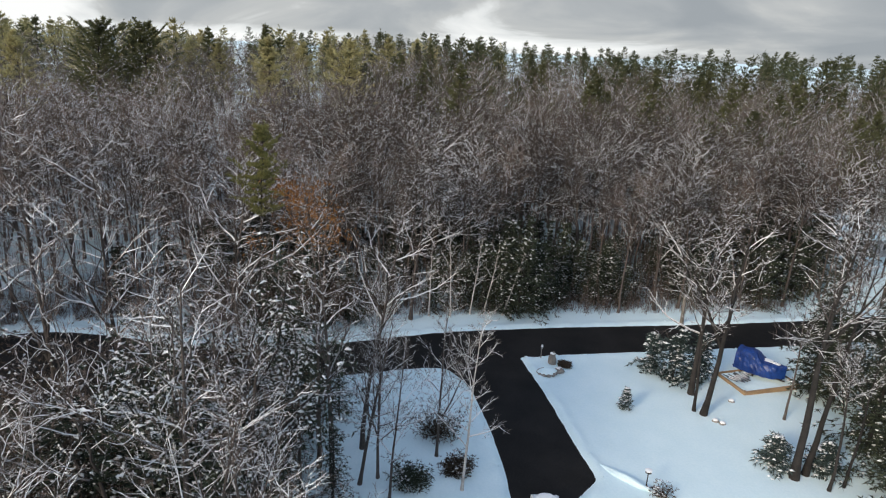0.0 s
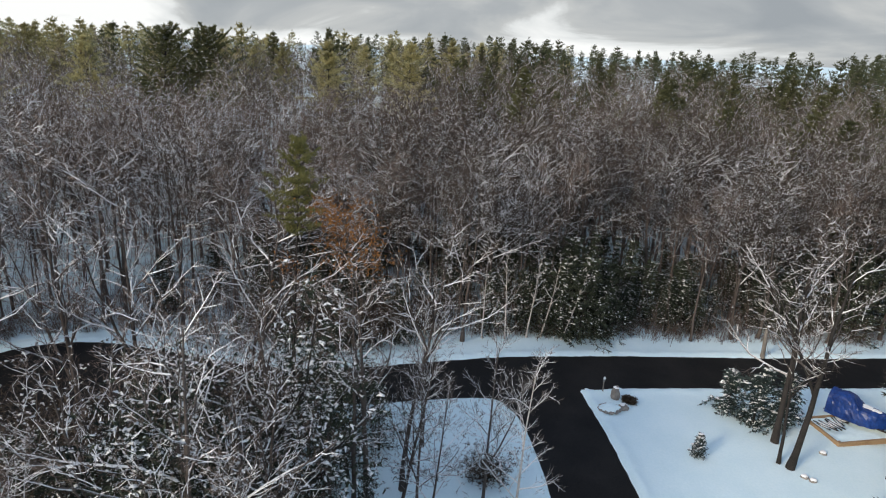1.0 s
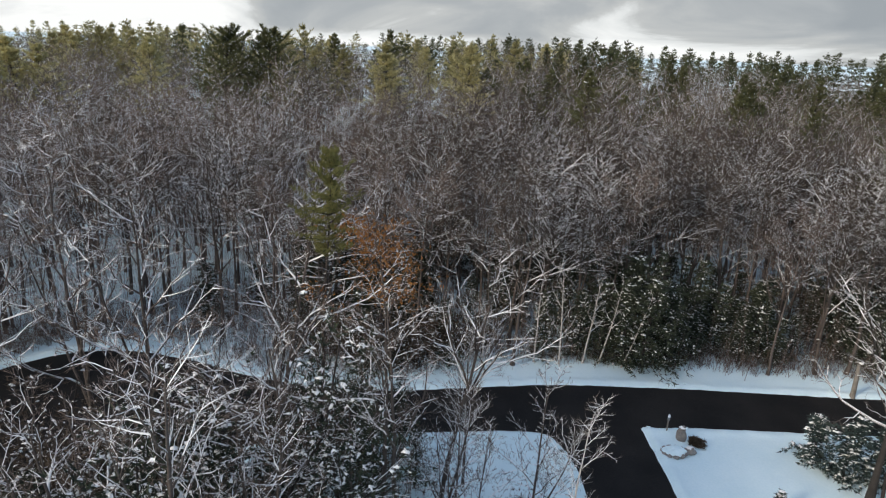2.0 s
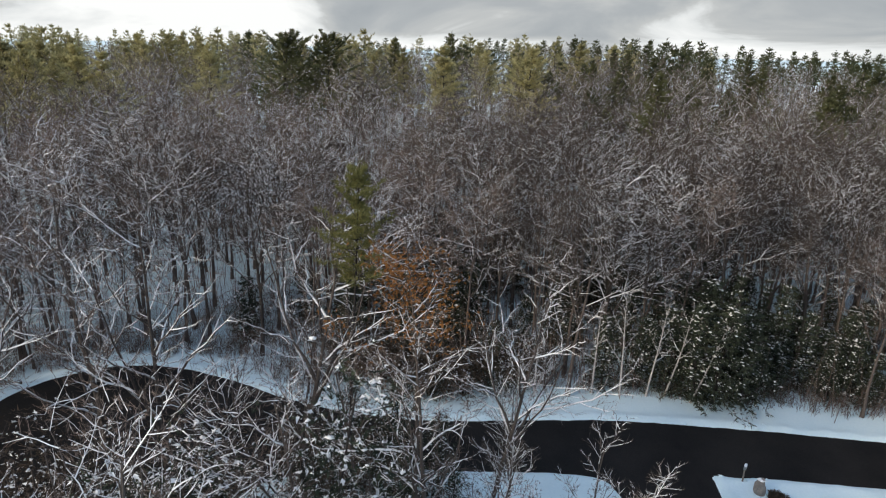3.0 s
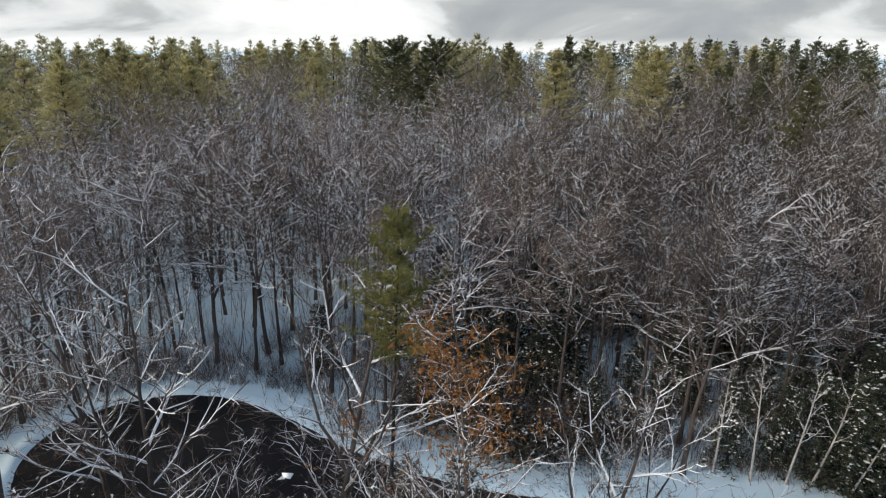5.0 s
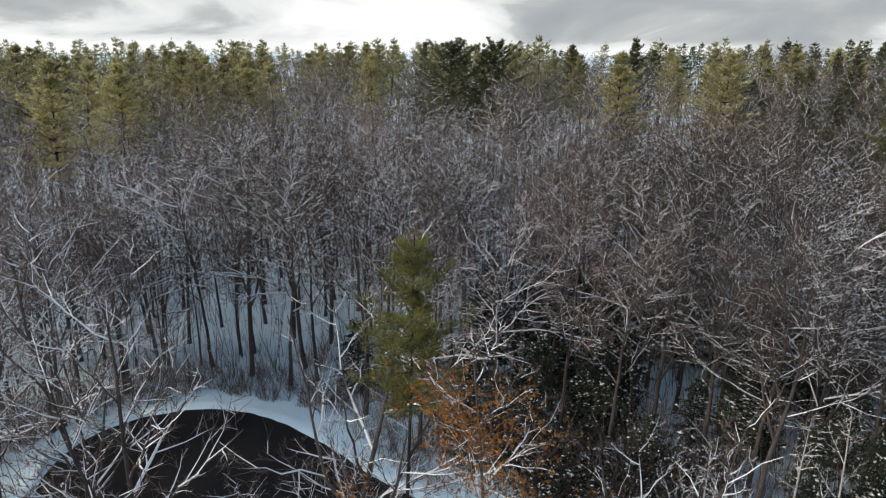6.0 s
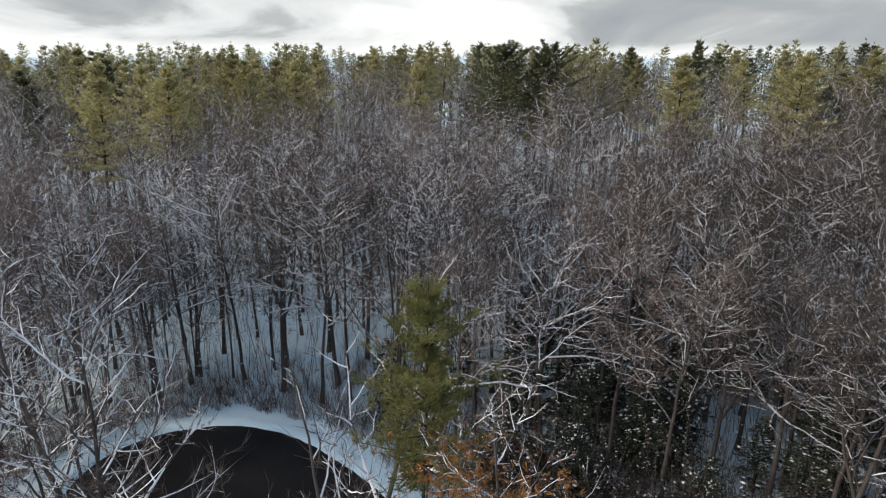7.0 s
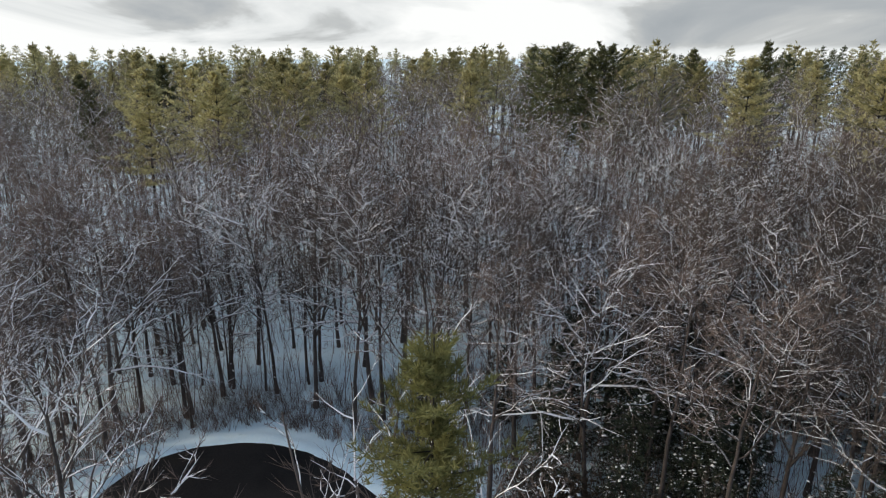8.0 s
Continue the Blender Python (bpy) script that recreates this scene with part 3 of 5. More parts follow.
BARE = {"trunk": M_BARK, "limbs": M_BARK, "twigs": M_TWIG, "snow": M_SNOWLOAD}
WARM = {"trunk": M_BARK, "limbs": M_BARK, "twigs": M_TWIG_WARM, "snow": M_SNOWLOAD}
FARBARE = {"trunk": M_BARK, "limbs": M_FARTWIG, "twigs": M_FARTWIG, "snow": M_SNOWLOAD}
BIRCH = {"trunk": M_BIRCH, "limbs": M_BIRCH, "twigs": M_TWIG, "snow": M_SNOWLOAD}


def evergreen(mat, bark=M_DARKBARK):
    return {"trunk": bark, "limbs": bark, "needles": mat, "snow": M_SNOWLOAD}


rnd = np.random.RandomState(11)
PLACED = []


def free(x, y, gap):
    return all((x - a) ** 2 + (y - b) ** 2 > (gap + g) ** 2 / 4 for a, b, g in PLACED)


def yard(x, y):
    """The clearing in front of the far house."""
    along_it, off = 0.510 * x + 0.860 * y, 0.860 * x - 0.510 * y
    return 98 < along_it < 134 and abs(off) < (6 if along_it > 114 else 1.5)


def claim(x, y, gap):
    PLACED.append((x, y, gap))


# the tall forest trees, built once each and then copied
forest = []
HAZY = (2, 5, 8, 11)
for i in range(12):
    high, hazy = rnd.uniform(15.5, 18.5), i in HAZY
    p = bare_parts(100 + i, high, rnd.uniform(0.15, 0.20), crown=rnd.uniform(0.34, 0.46), limbs=12, kink=rnd.uniform(0.16, 0.32), reach=rnd.uniform(0.36, 0.46), lean=0.04,
                   angles=(28, 60) if hazy else (38, 74), rise=0.07 if hazy else 0.025, thick=0.034 if hazy else rnd.uniform(0.070, 0.105), cover=0.55 if hazy else 0.97,
                   subs=6, sprays=5 if hazy else 4, twigs=7 if hazy else 5, girth=1.7 if hazy else 1.5, fork=0.8, stout=0.55 if hazy else 0.66)
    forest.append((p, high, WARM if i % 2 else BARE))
tree_label = "tall bare forest tree with snow lying along its branches"
TREES = [make_tree("bare_tree", p, m, tree_label, "tree", "bare forest trees") for p, _, m in forest]
USED = set()


def bare_tree(i, x, y, turn, s, sz=None):
    if i not in USED:
        USED.add(i)
        return at(TREES[i], x, y, turn, s, sz)
    return copy_thing(TREES[i], place(x, y, turn, s, sz))


# evergreens of the near wood
pine_dark = [make_tree("pine_tree", conifer_parts(300 + i, 25.5, 0.32, 0.34, 0.25, 19, 6, 38, 0.52, snowy=0.22, clod=0.15, ragged=0.5, slim=0.11, blades=5), evergreen(M_PINE), "tall dark green white pine with dusted snow", "tree", "tall pines") for i in range(4)]
pine_sun = [make_tree("pine_tree", conifer_parts(320 + i, 25.5, 0.30, 0.48, 0.25, 16, 6, 38, 0.52, snowy=0.10, clod=0.15, ragged=0.5, slim=0.11, blades=5), evergreen(M_PINE_SUN), "tall white pine above the bare wood, sunlight painted in as olive-yellow", "tree", "tall pines") for i in range(4)]
spreading = [make_tree("spreading_pine", conifer_parts(360 + i, 27.0, 0.4, 0.36, 0.52, 13, 8, 84, 0.55, snowy=0.35, clod=0.18, ragged=0.4, slim=0.11, blades=5), evergreen(M_PINE), "broad dark pine with level snow-dusted boughs", "tree", "tall pines") for i in range(2)]
hemlock = [make_tree("hemlock_tree", conifer_parts(340 + i, 9.0, 0.15, 0.02, 0.29, 16, 6, 16, 0.38, droop=0.22, snowy=0.36, shape="cone", clod=0.125, ragged=0.7), evergreen(M_HEMLOCK), "dark snow-flecked hemlock at the edge of the wood", "tree", "hemlocks") for i in range(4)]
COUNT = {}


def copy_of(kind, name, x, y, turn=0.0, s=1.0, sz=None):
    i = COUNT.get(name, 0)
    COUNT[name] = i + 1
    if i < len(kind):
        return at(kind[i], x, y, turn, s, sz)
    return copy_thing(kind[i % len(kind)], place(x, y, turn, s, sz))


# ---- marked trees of the near ground ----
def single(name, parts, mats, label, x, y, turn=0.0, s=1.0, category="tree", gap=3.0):
    claim(x, y, gap)
    return at(make_tree(name, parts, mats, label, category, split=True), x, y, turn, s)


# the yellow-green pine and the oak that still holds its russet leaves
single("pine_tree", conifer_parts(401, 22.3, 0.14, 0.74, 0.105, 14, 5, 40, 0.22, snowy=0.0, clod=0.06, ragged=0.8, blades=8, slim=0.07, lean=(0.055, -0.035)), evergreen(M_PINE_YEL), "slim yellow-green white pine with a bare lower trunk", -11.2, 39.8)
oak = leaves_on(bare_parts(402, 19.8, 0.16, crown=0.62, limbs=14, reach=0.17, twigs=3, thick=0.04, cover=0.5, angles=(45, 80), fork=0, lean_dir=(0.0, 0.0)), 403, 0.42, 0.16, 15.0, 19.0)
single("oak_tree", oak, {**WARM, "leaves": M_OAK}, "young oak holding russet-orange dead leaves", -6.2, 37.0)

# tall trees on the lawn by the timber bed
single("maple_tree", bare_parts(410, 18.0, 0.26, crown=0.34, limbs=10, kink=0.28, reach=0.36, thick=0.07, lean_dir=(0.02, 0.0), angles=(42, 74), fork=1.0, subs=5, sprays=4, twigs=6), {**BARE, "trunk": M_DARKBARK}, "tall dark-trunked bare tree on the lawn with snowy limbs", 22.9, 52.8)
single("maple_tree", bare_parts(411, 18.5, 0.27, crown=0.42, limbs=9, kink=0.24, reach=0.30, thick=0.04, cover=0.6, lean_dir=(0.05, 0.0), angles=(34, 64), fork=1.0, subs=5, twigs=7), {**BARE, "trunk": M_DARKBARK}, "tall leaning dark trunk beside its twin on the lawn", 22.9, 49.5)
single("maple_tree", bare_parts(412, 15.0, 0.15, crown=0.45, limbs=10, reach=0.26, thick=0.06, lean_dir=(0.0, 0.0)), {**BARE, "trunk": M_DARKBARK}, "slender bare tree rising beside the twin trunks", 22.3, 49.9)
single("maple_tree", bare_parts(413, 20.0, 0.30, crown=0.55, limbs=13, kink=0.24, reach=0.30, thick=0.04, cover=0.6, lean_dir=(0.05, 0.02), fork=1.0), {**BARE, "trunk": M_DARKBARK}, "stout bare tree with a dark leaning trunk in the snow", 27.0, 42.0)
single("maple_tree", bare_parts(414, 18.0, 0.24, crown=0.58, limbs=11, reach=0.28, thick=0.03, cover=0.6, lean_dir=(0.09, 0.02)), {**BARE, "trunk": M_DARKBARK}, "second stout trunk standing close to the leaning tree", 28.0, 42.6)
single("young_tree", bare_parts(415, 11.0, 0.12, crown=0.6, limbs=8, thick=0.04, reach=0.24), BARE, "thin young bare tree beside the timber bed", 29.8, 50.1)
single("young_tree", bare_parts(416, 12.0, 0.13, crown=0.6, limbs=8, thick=0.035, reach=0.24, lean_dir=(0.10, 0.02)), {**BARE, "trunk": M_DARKBARK}, "thin dark trunk at the edge of the lawn", 28.9, 41.0)
single("young_tree", bare_parts(417, 12.5, 0.12, crown=0.6, limbs=8, thick=0.035, reach=0.24, lean_dir=(0.12, 0.04)), {**BARE, "trunk": M_DARKBARK}, "thin dark leaning trunk at the lawn's edge", 30.2, 41.6)
# snowy evergreens round the trunks and at the lawn's right end
for i, (x, y, h, w, t) in enumerate([(21.9, 55.2, 5.6, 0.34, "beside the tall trunks"), (24.2, 55.6, 5.2, 0.38, "behind the tall trunks"), (26.0, 43.3, 3.0, 0.5, "low on the open lawn"), (29.3, 43.2, 3.0, 0.5, "at the foot of the leaning trees"),
                                     (34.5, 46.5, 11.5, 0.27, "at the end of the lawn"), (37.5, 50.5, 13.0, 0.26, "at the end of the lawn"), (33.5, 42.0, 9.0, 0.3, "at the end of the lawn"), (41.0, 56.0, 12.0, 0.26, "by the street"), (39.0, 44.0, 14.0, 0.24, "at the end of the lawn"), (35.5, 39.5, 12.5, 0.25, "at the end of the lawn"), (32.0, 38.0, 7.0, 0.32, "at the end of the lawn"), (36.5, 46.8, 15.0, 0.22, "at the end of the lawn"), (42.5, 50.0, 15.0, 0.23, "at the end of the lawn"), (36.0, 54.5, 9.0, 0.28, "near the street"), (44.5, 60.0, 13.0, 0.24, "by the street"), (20.3, 56.4, 4.2, 0.42, "beside the tall trunks"), (34.5, 55.5, 10.0, 0.27, "near the street"), (38.5, 60.5, 11.0, 0.27, "near the street")]):
    single("hemlock_tree", conifer_parts(420 + i, h, 0.05 + h * 0.012, 0.05, w, int(8 + h), 6, 15, 0.32 + 0.008 * h, droop=0.25, snowy=0.7 if h < 7 else 0.34, shape="cone", clod=0.12, ragged=0.8), evergreen(M_BLUEFIR if h < 7 else M_HEMLOCK), "snow-laden evergreen " + t, x, y)
single("spruce_tree", conifer_parts(431, 2.3, 0.05, 0.03, 0.30, 12, 7, 7, 0.20, droop=0.1, snowy=0.6, shape="cone", clod=0.11), evergreen(M_BLUEFIR), "small snow-dusted spruce alone on the lawn", 16.3, 48.9)

# birches and shrubs on the plot beside the driveway
for i, (x, y, h, r, lean) in enumerate([(1.4, 39.6, 12.0, 0.12, (0.01, 0.02)), (3.3, 36.4, 13.0, 0.11, (0.05, 0.05)), (-4.6, 50.0, 11.0, 0.10, (0.0, 0.0)), (-3.4, 44.3, 11.0, 0.11, (0.03, 0.02)), (-2.2, 36.6, 12.0, 0.12, (-0.03, 0.0)), (-3.3, 35.8, 13.5, 0.13, (0.10, 0.02)), (-1.2, 34.6, 11.0, 0.10, (0.06, 0.03))]):
    single("birch_tree" if i in (1, 2) else "young_tree", bare_parts(440 + i, h, r, crown=0.30, limbs=15, kink=0.16, reach=0.27, thick=0.035, sprays=4, twigs=4, angles=(35, 62), lean_dir=lean, fork=0.4, subs=6), BIRCH if i in (1, 2) else BARE,
           "slender pale birch beside the driveway" if i in (1, 2) else "slender bare young tree on the snowy plot", x, y, gap=2.0)
for i, (x, y, h, w, m, label) in enumerate([(1.3, 42.2, 2.3, 2.4, M_BEECH, "rounded brown shrub with a little snow"), (2.8, 38.4, 1.2, 1.6, M_BEECH, "low brown shrub poking through snow"), (0.0, 36.5, 1.5, 2.0, M_HEMLOCK, "snowy dark evergreen shrub"), (12.1, 55.3, 0.55, 0.6, M_BEECH, "small dry shrub in the garden bed")]):
    single("shrub", leafy_shrub_parts(450 + i, h, w, 900, 0.22, 0.10, 0.10), {"trunk": M_DARKBARK, "leaves": m, "snow": M_SNOWLOAD}, label, x, y, category="shrub", gap=1.0)

# the edge of the wood across the street: dark hemlocks and pale leaning birches
EDGE = [(4.6, 66.6, 0.85), (6.6, 65.8, 0.95), (8.2, 65.9, 1.05), (10.4, 67.4, 0.95), (17.2, 73.5, 0.8), (2.4, 66.0, 0.8), (-0.6, 64.6, 0.72), (17.5, 71.6, 0.62), (20.6, 72.3, 0.66), (22.6, 74.2, 0.6), (7.4, 69.6, 1.1), (19.0, 75.5, 0.8), (33.5, 76.5, 0.7), (36.5, 78.5, 0.8), (41, 81, 0.9), (-22, 60, 0.9), (-18.5, 63, 1.0), (-14, 64.5, 0.9), (-24.5, 66, 1.05), (-9.5, 62.5, 0.6), (-16, 58.5, 0.75), (30, 75, 0.9), (38.5, 77, 1.1), (44, 81, 1.2), (47, 84.5, 1.3), (35, 82, 1.2), (40, 86, 1.4), (50, 88, 1.4), (31, 79.5, 1.0), (45, 90, 1.5), (27.5, 78, 0.9)]
for x, y, s in EDGE:
    claim(x, y, 1.5)
    copy_of(hemlock, "hemlock", x, y, rnd.uniform(0, 360), s)
for i, (x, y, h, lean) in enumerate([(-1.2, 63.0, 8.5, (0.02, 0.0)), (1.0, 63.6, 10.0, (0.02, 0.0)), (3.0, 64.6, 9.5, (0.10, 0.02)), (4.4, 65.2, 9.5, (0.22, 0.03)), (6.4, 65.2, 9.0, (0.30, 0.03)), (-5.4, 60.2, 6.5, (0.0, 0.0))]):
    single("birch_tree", bare_parts(460 + i, h, 0.10, crown=0.40, limbs=9, kink=0.14, reach=0.20, thick=0.045, subs=4, sprays=3, lean_dir=lean, fork=0), BIRCH, "thin pale birch leaning out of the dark hemlocks", x, y, gap=1.0)

# brown and evergreen thicket close to the verge
THICKET = [make_tree("shrub", leafy_shrub_parts(480 + i, 3.6, 3.4, 700, 0.24, 0.16, 0.09), {"trunk": M_DARKBARK, "leaves": m, "snow": M_SNOWLOAD}, "dense dark shrub at the edge of the wood", "shrub", "verge thicket") for i, m in enumerate((M_BEECH, M_HEMLOCK, M_BEECH))]
for k in range(30):
    x = -21 + 15.5 * (k + rnd.uniform(-0.4, 0.4)) / 30
    y = (52.6 if x < -15 else 52.6 + 0.52 * (x + 15)) + rnd.uniform(2.6, 8.0)
    if off_road(x, y) < 2.6:
        continue
    claim(x, y, 0.8)
    copy_of(THICKET, "thicket", x, y, rnd.uniform(0, 360), rnd.uniform(0.6, 1.15))

# crooked snowy tree behind the edge
single("oak_tree", bare_parts(470, 14.5, 0.24, crown=0.45, limbs=12, kink=0.38, reach=0.40, thick=0.11, angles=(45, 80), subs=6, twigs=2, fork=1.0), BARE, "crooked bare oak with thick snow on its limbs", -2.3, 76.5)

# straight trunks standing in the snow beyond the turning circle
for i, (x, y) in enumerate([(-43.0, 52.8), (-39.3, 53.9), (-35.9, 55.0), (-34.7, 56.8), (-37.0, 57.6), (-48.4, 54.0), (-38.6, 62.1), (-42, 60.5), (-46.5, 61)]):
    claim(x, y, 2.5)
    bare_tree((0, 2, 4, 5, 6, 1, 8, 2, 4)[i], x, y, rnd.uniform(0, 360), 1.0, rnd.uniform(0.98, 1.12))

# tall trees and snowy hemlocks of the near bank, between the flight and the turning circle
BANK = []
for i in range(5):
    p = bare_parts(500 + i, 17.0 + 0.5 * i, 0.19, crown=0.50, limbs=9, kink=0.26, reach=0.30, thick=0.070, stems=1 + (i == 3), subs=6, sprays=4, twigs=5, cover=0.95, angles=(26, 58), rise=0.06, fork=1.0, stout=0.74)
    BANK.append(make_tree("bank_tree", p, WARM, "tall crooked bare tree with snow along its limbs", "tree", "near bank trees"))
SHADY = [make_tree("hemlock_tree", conifer_parts(520 + i, 14.0, 0.2, 0.10, 0.26, 18, 6, 13, 0.40, droop=0.22, snowy=0.65, shape="cone", clod=0.115, ragged=0.75), evergreen(M_HEMLOCK), "tall dark hemlock spotted with clumps of snow", "tree", "near bank hemlocks") for i in range(3)]
for x, y, s in [(-13.0, 24.0, 0.9), (-6.8, 22.5, 0.8), (-14.5, 29.5, 0.78), (-9.0, 32.0, 0.72), (-5.8, 30.0, 0.7), (-11.5, 36.0, 0.8), (-17.5, 26.0, 0.85), (-7.5, 40.0, 0.72), (-20.5, 30.0, 0.62), (-10.5, 44.6, 0.72), (-4.6, 34.0, 0.5), (-8.0, 36.5, 0.55), (-12.0, 31.5, 0.8), (-16.0, 22.5, 0.95), (-11.0, 21.0, 0.85), (-23.5, 25.5, 0.8), (-5.0, 26.0, 0.7), (-8.0, 45.5, 0.6), (-13.2, 44.0, 0.62), (-9.6, 42.2, 0.68), (-6.2, 43.0, 0.5)]:
    claim(x, y, 2)
    copy_of(SHADY, "shady", x, y, rnd.uniform(0, 360), s)
# one tall evergreen bowed under thick snow
single("hemlock_tree", leafy_shrub_parts(530, 17.2, 3.6, 6400, 0.34, 0.7, 0.105, 9), {"trunk": M_DARKBARK, "leaves": M_HEMLOCK, "snow": M_SNOWLOAD}, "tall hemlock bowed under thick clumps of snow", -10.6, 27.8)
for i, (x, y, h, g) in enumerate([(-21.6, 34.8, 21.5, 0.46), (-16.4, 32.8, 19.5, 0.50), (-27.5, 32.4, 19.0, 0.44), (-4.9, 35.4, 16.6, 0.50)]):
    single("bank_tree", bare_parts(550 + i, h, 0.21, crown=g, limbs=12, kink=0.26, reach=0.27, thick=0.070, subs=7, sprays=4, twigs=6, cover=0.9, angles=(28, 62), rise=0.06, fork=1.0, stout=0.66, girth=1.2, lean_dir=(0.0, 0.01)),
           WARM, "tall crooked bare tree with snow along its limbs", x, y)
SPARSE = [(-8.7, 32.3), (-25.5, 31.0), (-29.0, 33.0), (-33.5, 31.5), (-19.0, 28.5), (-26.0, 26.5), (-21.5, 21.5), (-16.5, 19.0), (-36.5, 29.0), (-12.6, 36.6)]
for x, y in SPARSE:
    claim(x, y, 2)
    copy_of(BANK, "bank", x, y, rnd.uniform(0, 360), rnd.uniform(1.08, 1.18) if x < -18 else rnd.uniform(0.96, 1.06))
BEECH = [make_tree("beech_tree", leafy_shrub_parts(540 + i, 9.0, 4.2, 2200, 0.21, 0.42, 0.075, 7), {"trunk": M_BARK, "leaves": M_BEECH, "snow": M_SNOWLOAD}, "young beech holding dull brown leaves and clumps of snow", "tree", "young beeches") for i in range(3)]
for k in range(24):
    for _ in range(400):
        x, y = rnd.uniform(-24, -7), rnd.uniform(15, 46)
        if off_road(x, y) > 1.8 and free(x, y, 1.0) and not (x > -8 and y > 37) and not (x < -15 and y > 33):
            break
    claim(x, y, 0.8)
    copy_of(BEECH, "beech", x, y, rnd.uniform(0, 360), rnd.uniform(0.6, 1.35))
for x, y, k in [(-17.2, 32.0, 1.45), (-13.8, 33.2, 1.40), (-20.2, 30.8, 1.30), (-15.4, 29.8, 1.50), (-12.2, 30.6, 1.35), (-10.4, 33.8, 1.2), (-23.0, 32.0, 1.1)]:
    claim(x, y, 0.8)
    copy_of(BEECH, "beech", x, y, rnd.uniform(0, 360), k)
n, tries = 0, 0
while n < 18 and tries < 3000:
    tries += 1
    x, y = rnd.uniform(-15, -3.6), rnd.uniform(13, 46.5)
    if off_road(x, y) < 1.2 or not free(x, y, 1.7) or math.hypot(x + 1, y - 31) < 5 or (x > -6 and y > 37 and rnd.uniform() < 0.7) or (x > -9 and y < 20) or y > 40:
        continue
    claim(x, y, 2.2)
    copy_of(BANK, "bank", x, y, rnd.uniform(0, 360), rnd.uniform(0.66, 0.96))
    n += 1

# ---- the wood ----
# across the street, behind the turning circle and on the left bank
n, tries = 0, 0
while n < 290 and tries < 60000:
    tries += 1
    x, y = rnd.uniform(-82, 58), rnd.uniform(24, 108)
    d = off_road(x, y)
    far_line = 62 + 0.30 * x
    if d < 3.0 or (y < far_line and x > -40) or (x > -33 and y < 50) or (x < -33 and y < 30 - 0.15 * (x + 33)):
        continue
    if 9 < x < 17.5 and y < 76 or 53 < x < 76 and 101 < y < 116 or math.hypot(x - 1, y - 20) > 88 or yard(x, y):
        continue
    gap = 4.6 if x < -25 and y < 64 else 3.3
    if not free(x, y, gap):
        continue
    claim(x, y, gap)
    # further left, more trees get the twigs with warm light in their colour
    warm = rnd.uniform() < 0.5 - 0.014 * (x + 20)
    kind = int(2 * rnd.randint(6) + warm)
    if x > -28 and kind not in HAZY and rnd.uniform() < (0.85 if y < 70 + 0.3 * x else 0.4):
        kind = HAZY[rnd.randint(4)]
    bare_tree(kind, x, y, rnd.uniform(0, 360), rnd.uniform(0.85, 1.1), rnd.uniform(0.84, 1.0) + 0.15 * min(1, max(0, (math.hypot(x - 1, y - 20) - 45) / 40)))
    n += 1

# warm-twigged trees left of the turning circle, part of the warmth being light put into colour
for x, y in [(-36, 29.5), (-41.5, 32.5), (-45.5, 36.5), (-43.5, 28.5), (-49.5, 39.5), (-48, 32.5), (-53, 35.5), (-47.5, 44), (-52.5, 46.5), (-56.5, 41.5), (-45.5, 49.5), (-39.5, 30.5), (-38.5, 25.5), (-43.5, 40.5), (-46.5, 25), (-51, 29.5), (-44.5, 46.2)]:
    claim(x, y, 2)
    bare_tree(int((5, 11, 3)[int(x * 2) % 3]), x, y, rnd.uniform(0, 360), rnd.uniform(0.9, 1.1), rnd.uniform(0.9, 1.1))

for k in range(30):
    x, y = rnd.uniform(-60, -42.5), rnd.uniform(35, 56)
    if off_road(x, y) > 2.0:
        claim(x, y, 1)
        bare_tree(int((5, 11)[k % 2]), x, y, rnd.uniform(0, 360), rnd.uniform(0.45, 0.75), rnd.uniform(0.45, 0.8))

# evergreen understorey across the street
for k in range(34):
    for _ in range(600):
        x, y = rnd.uniform(-31, -3), rnd.uniform(57, 86)
        if y > 66.0 + 0.30 * x and free(x, y, 1.4):
            break
    claim(x, y, 1.4)
    copy_of(hemlock, "hemlock", x, y, rnd.uniform(0, 360), rnd.uniform(0.5, 1.1))
n, tries = 0, 0
while n < 75 and tries < 5000:
    tries += 1
    x, y = rnd.uniform(-28, 34), rnd.uniform(60, 96)
    if y < 66.5 + 0.30 * x or not free(x, y, 1.6):
        continue
    claim(x, y, 1.6)
    copy_of(hemlock, "hemlock", x, y, rnd.uniform(0, 360), rnd.uniform(0.4, 1.0), rnd.uniform(0.4, 1.35))
    n += 1

# taller snow-laced hemlocks among the bare trees up the street
n, tries = 0, 0
while n < 42 and tries < 3000:
    tries += 1
    x, y = rnd.uniform(-2, 62), rnd.uniform(74, 122)
    if y < 72 + 0.30 * x or not free(x, y, 2.0) or yard(x, y):
        continue
    claim(x, y, 2.0)
    copy_of(hemlock, "hemlock", x, y, rnd.uniform(0, 360), rnd.uniform(1.15, 1.75), rnd.uniform(1.3, 1.95))
    n += 1

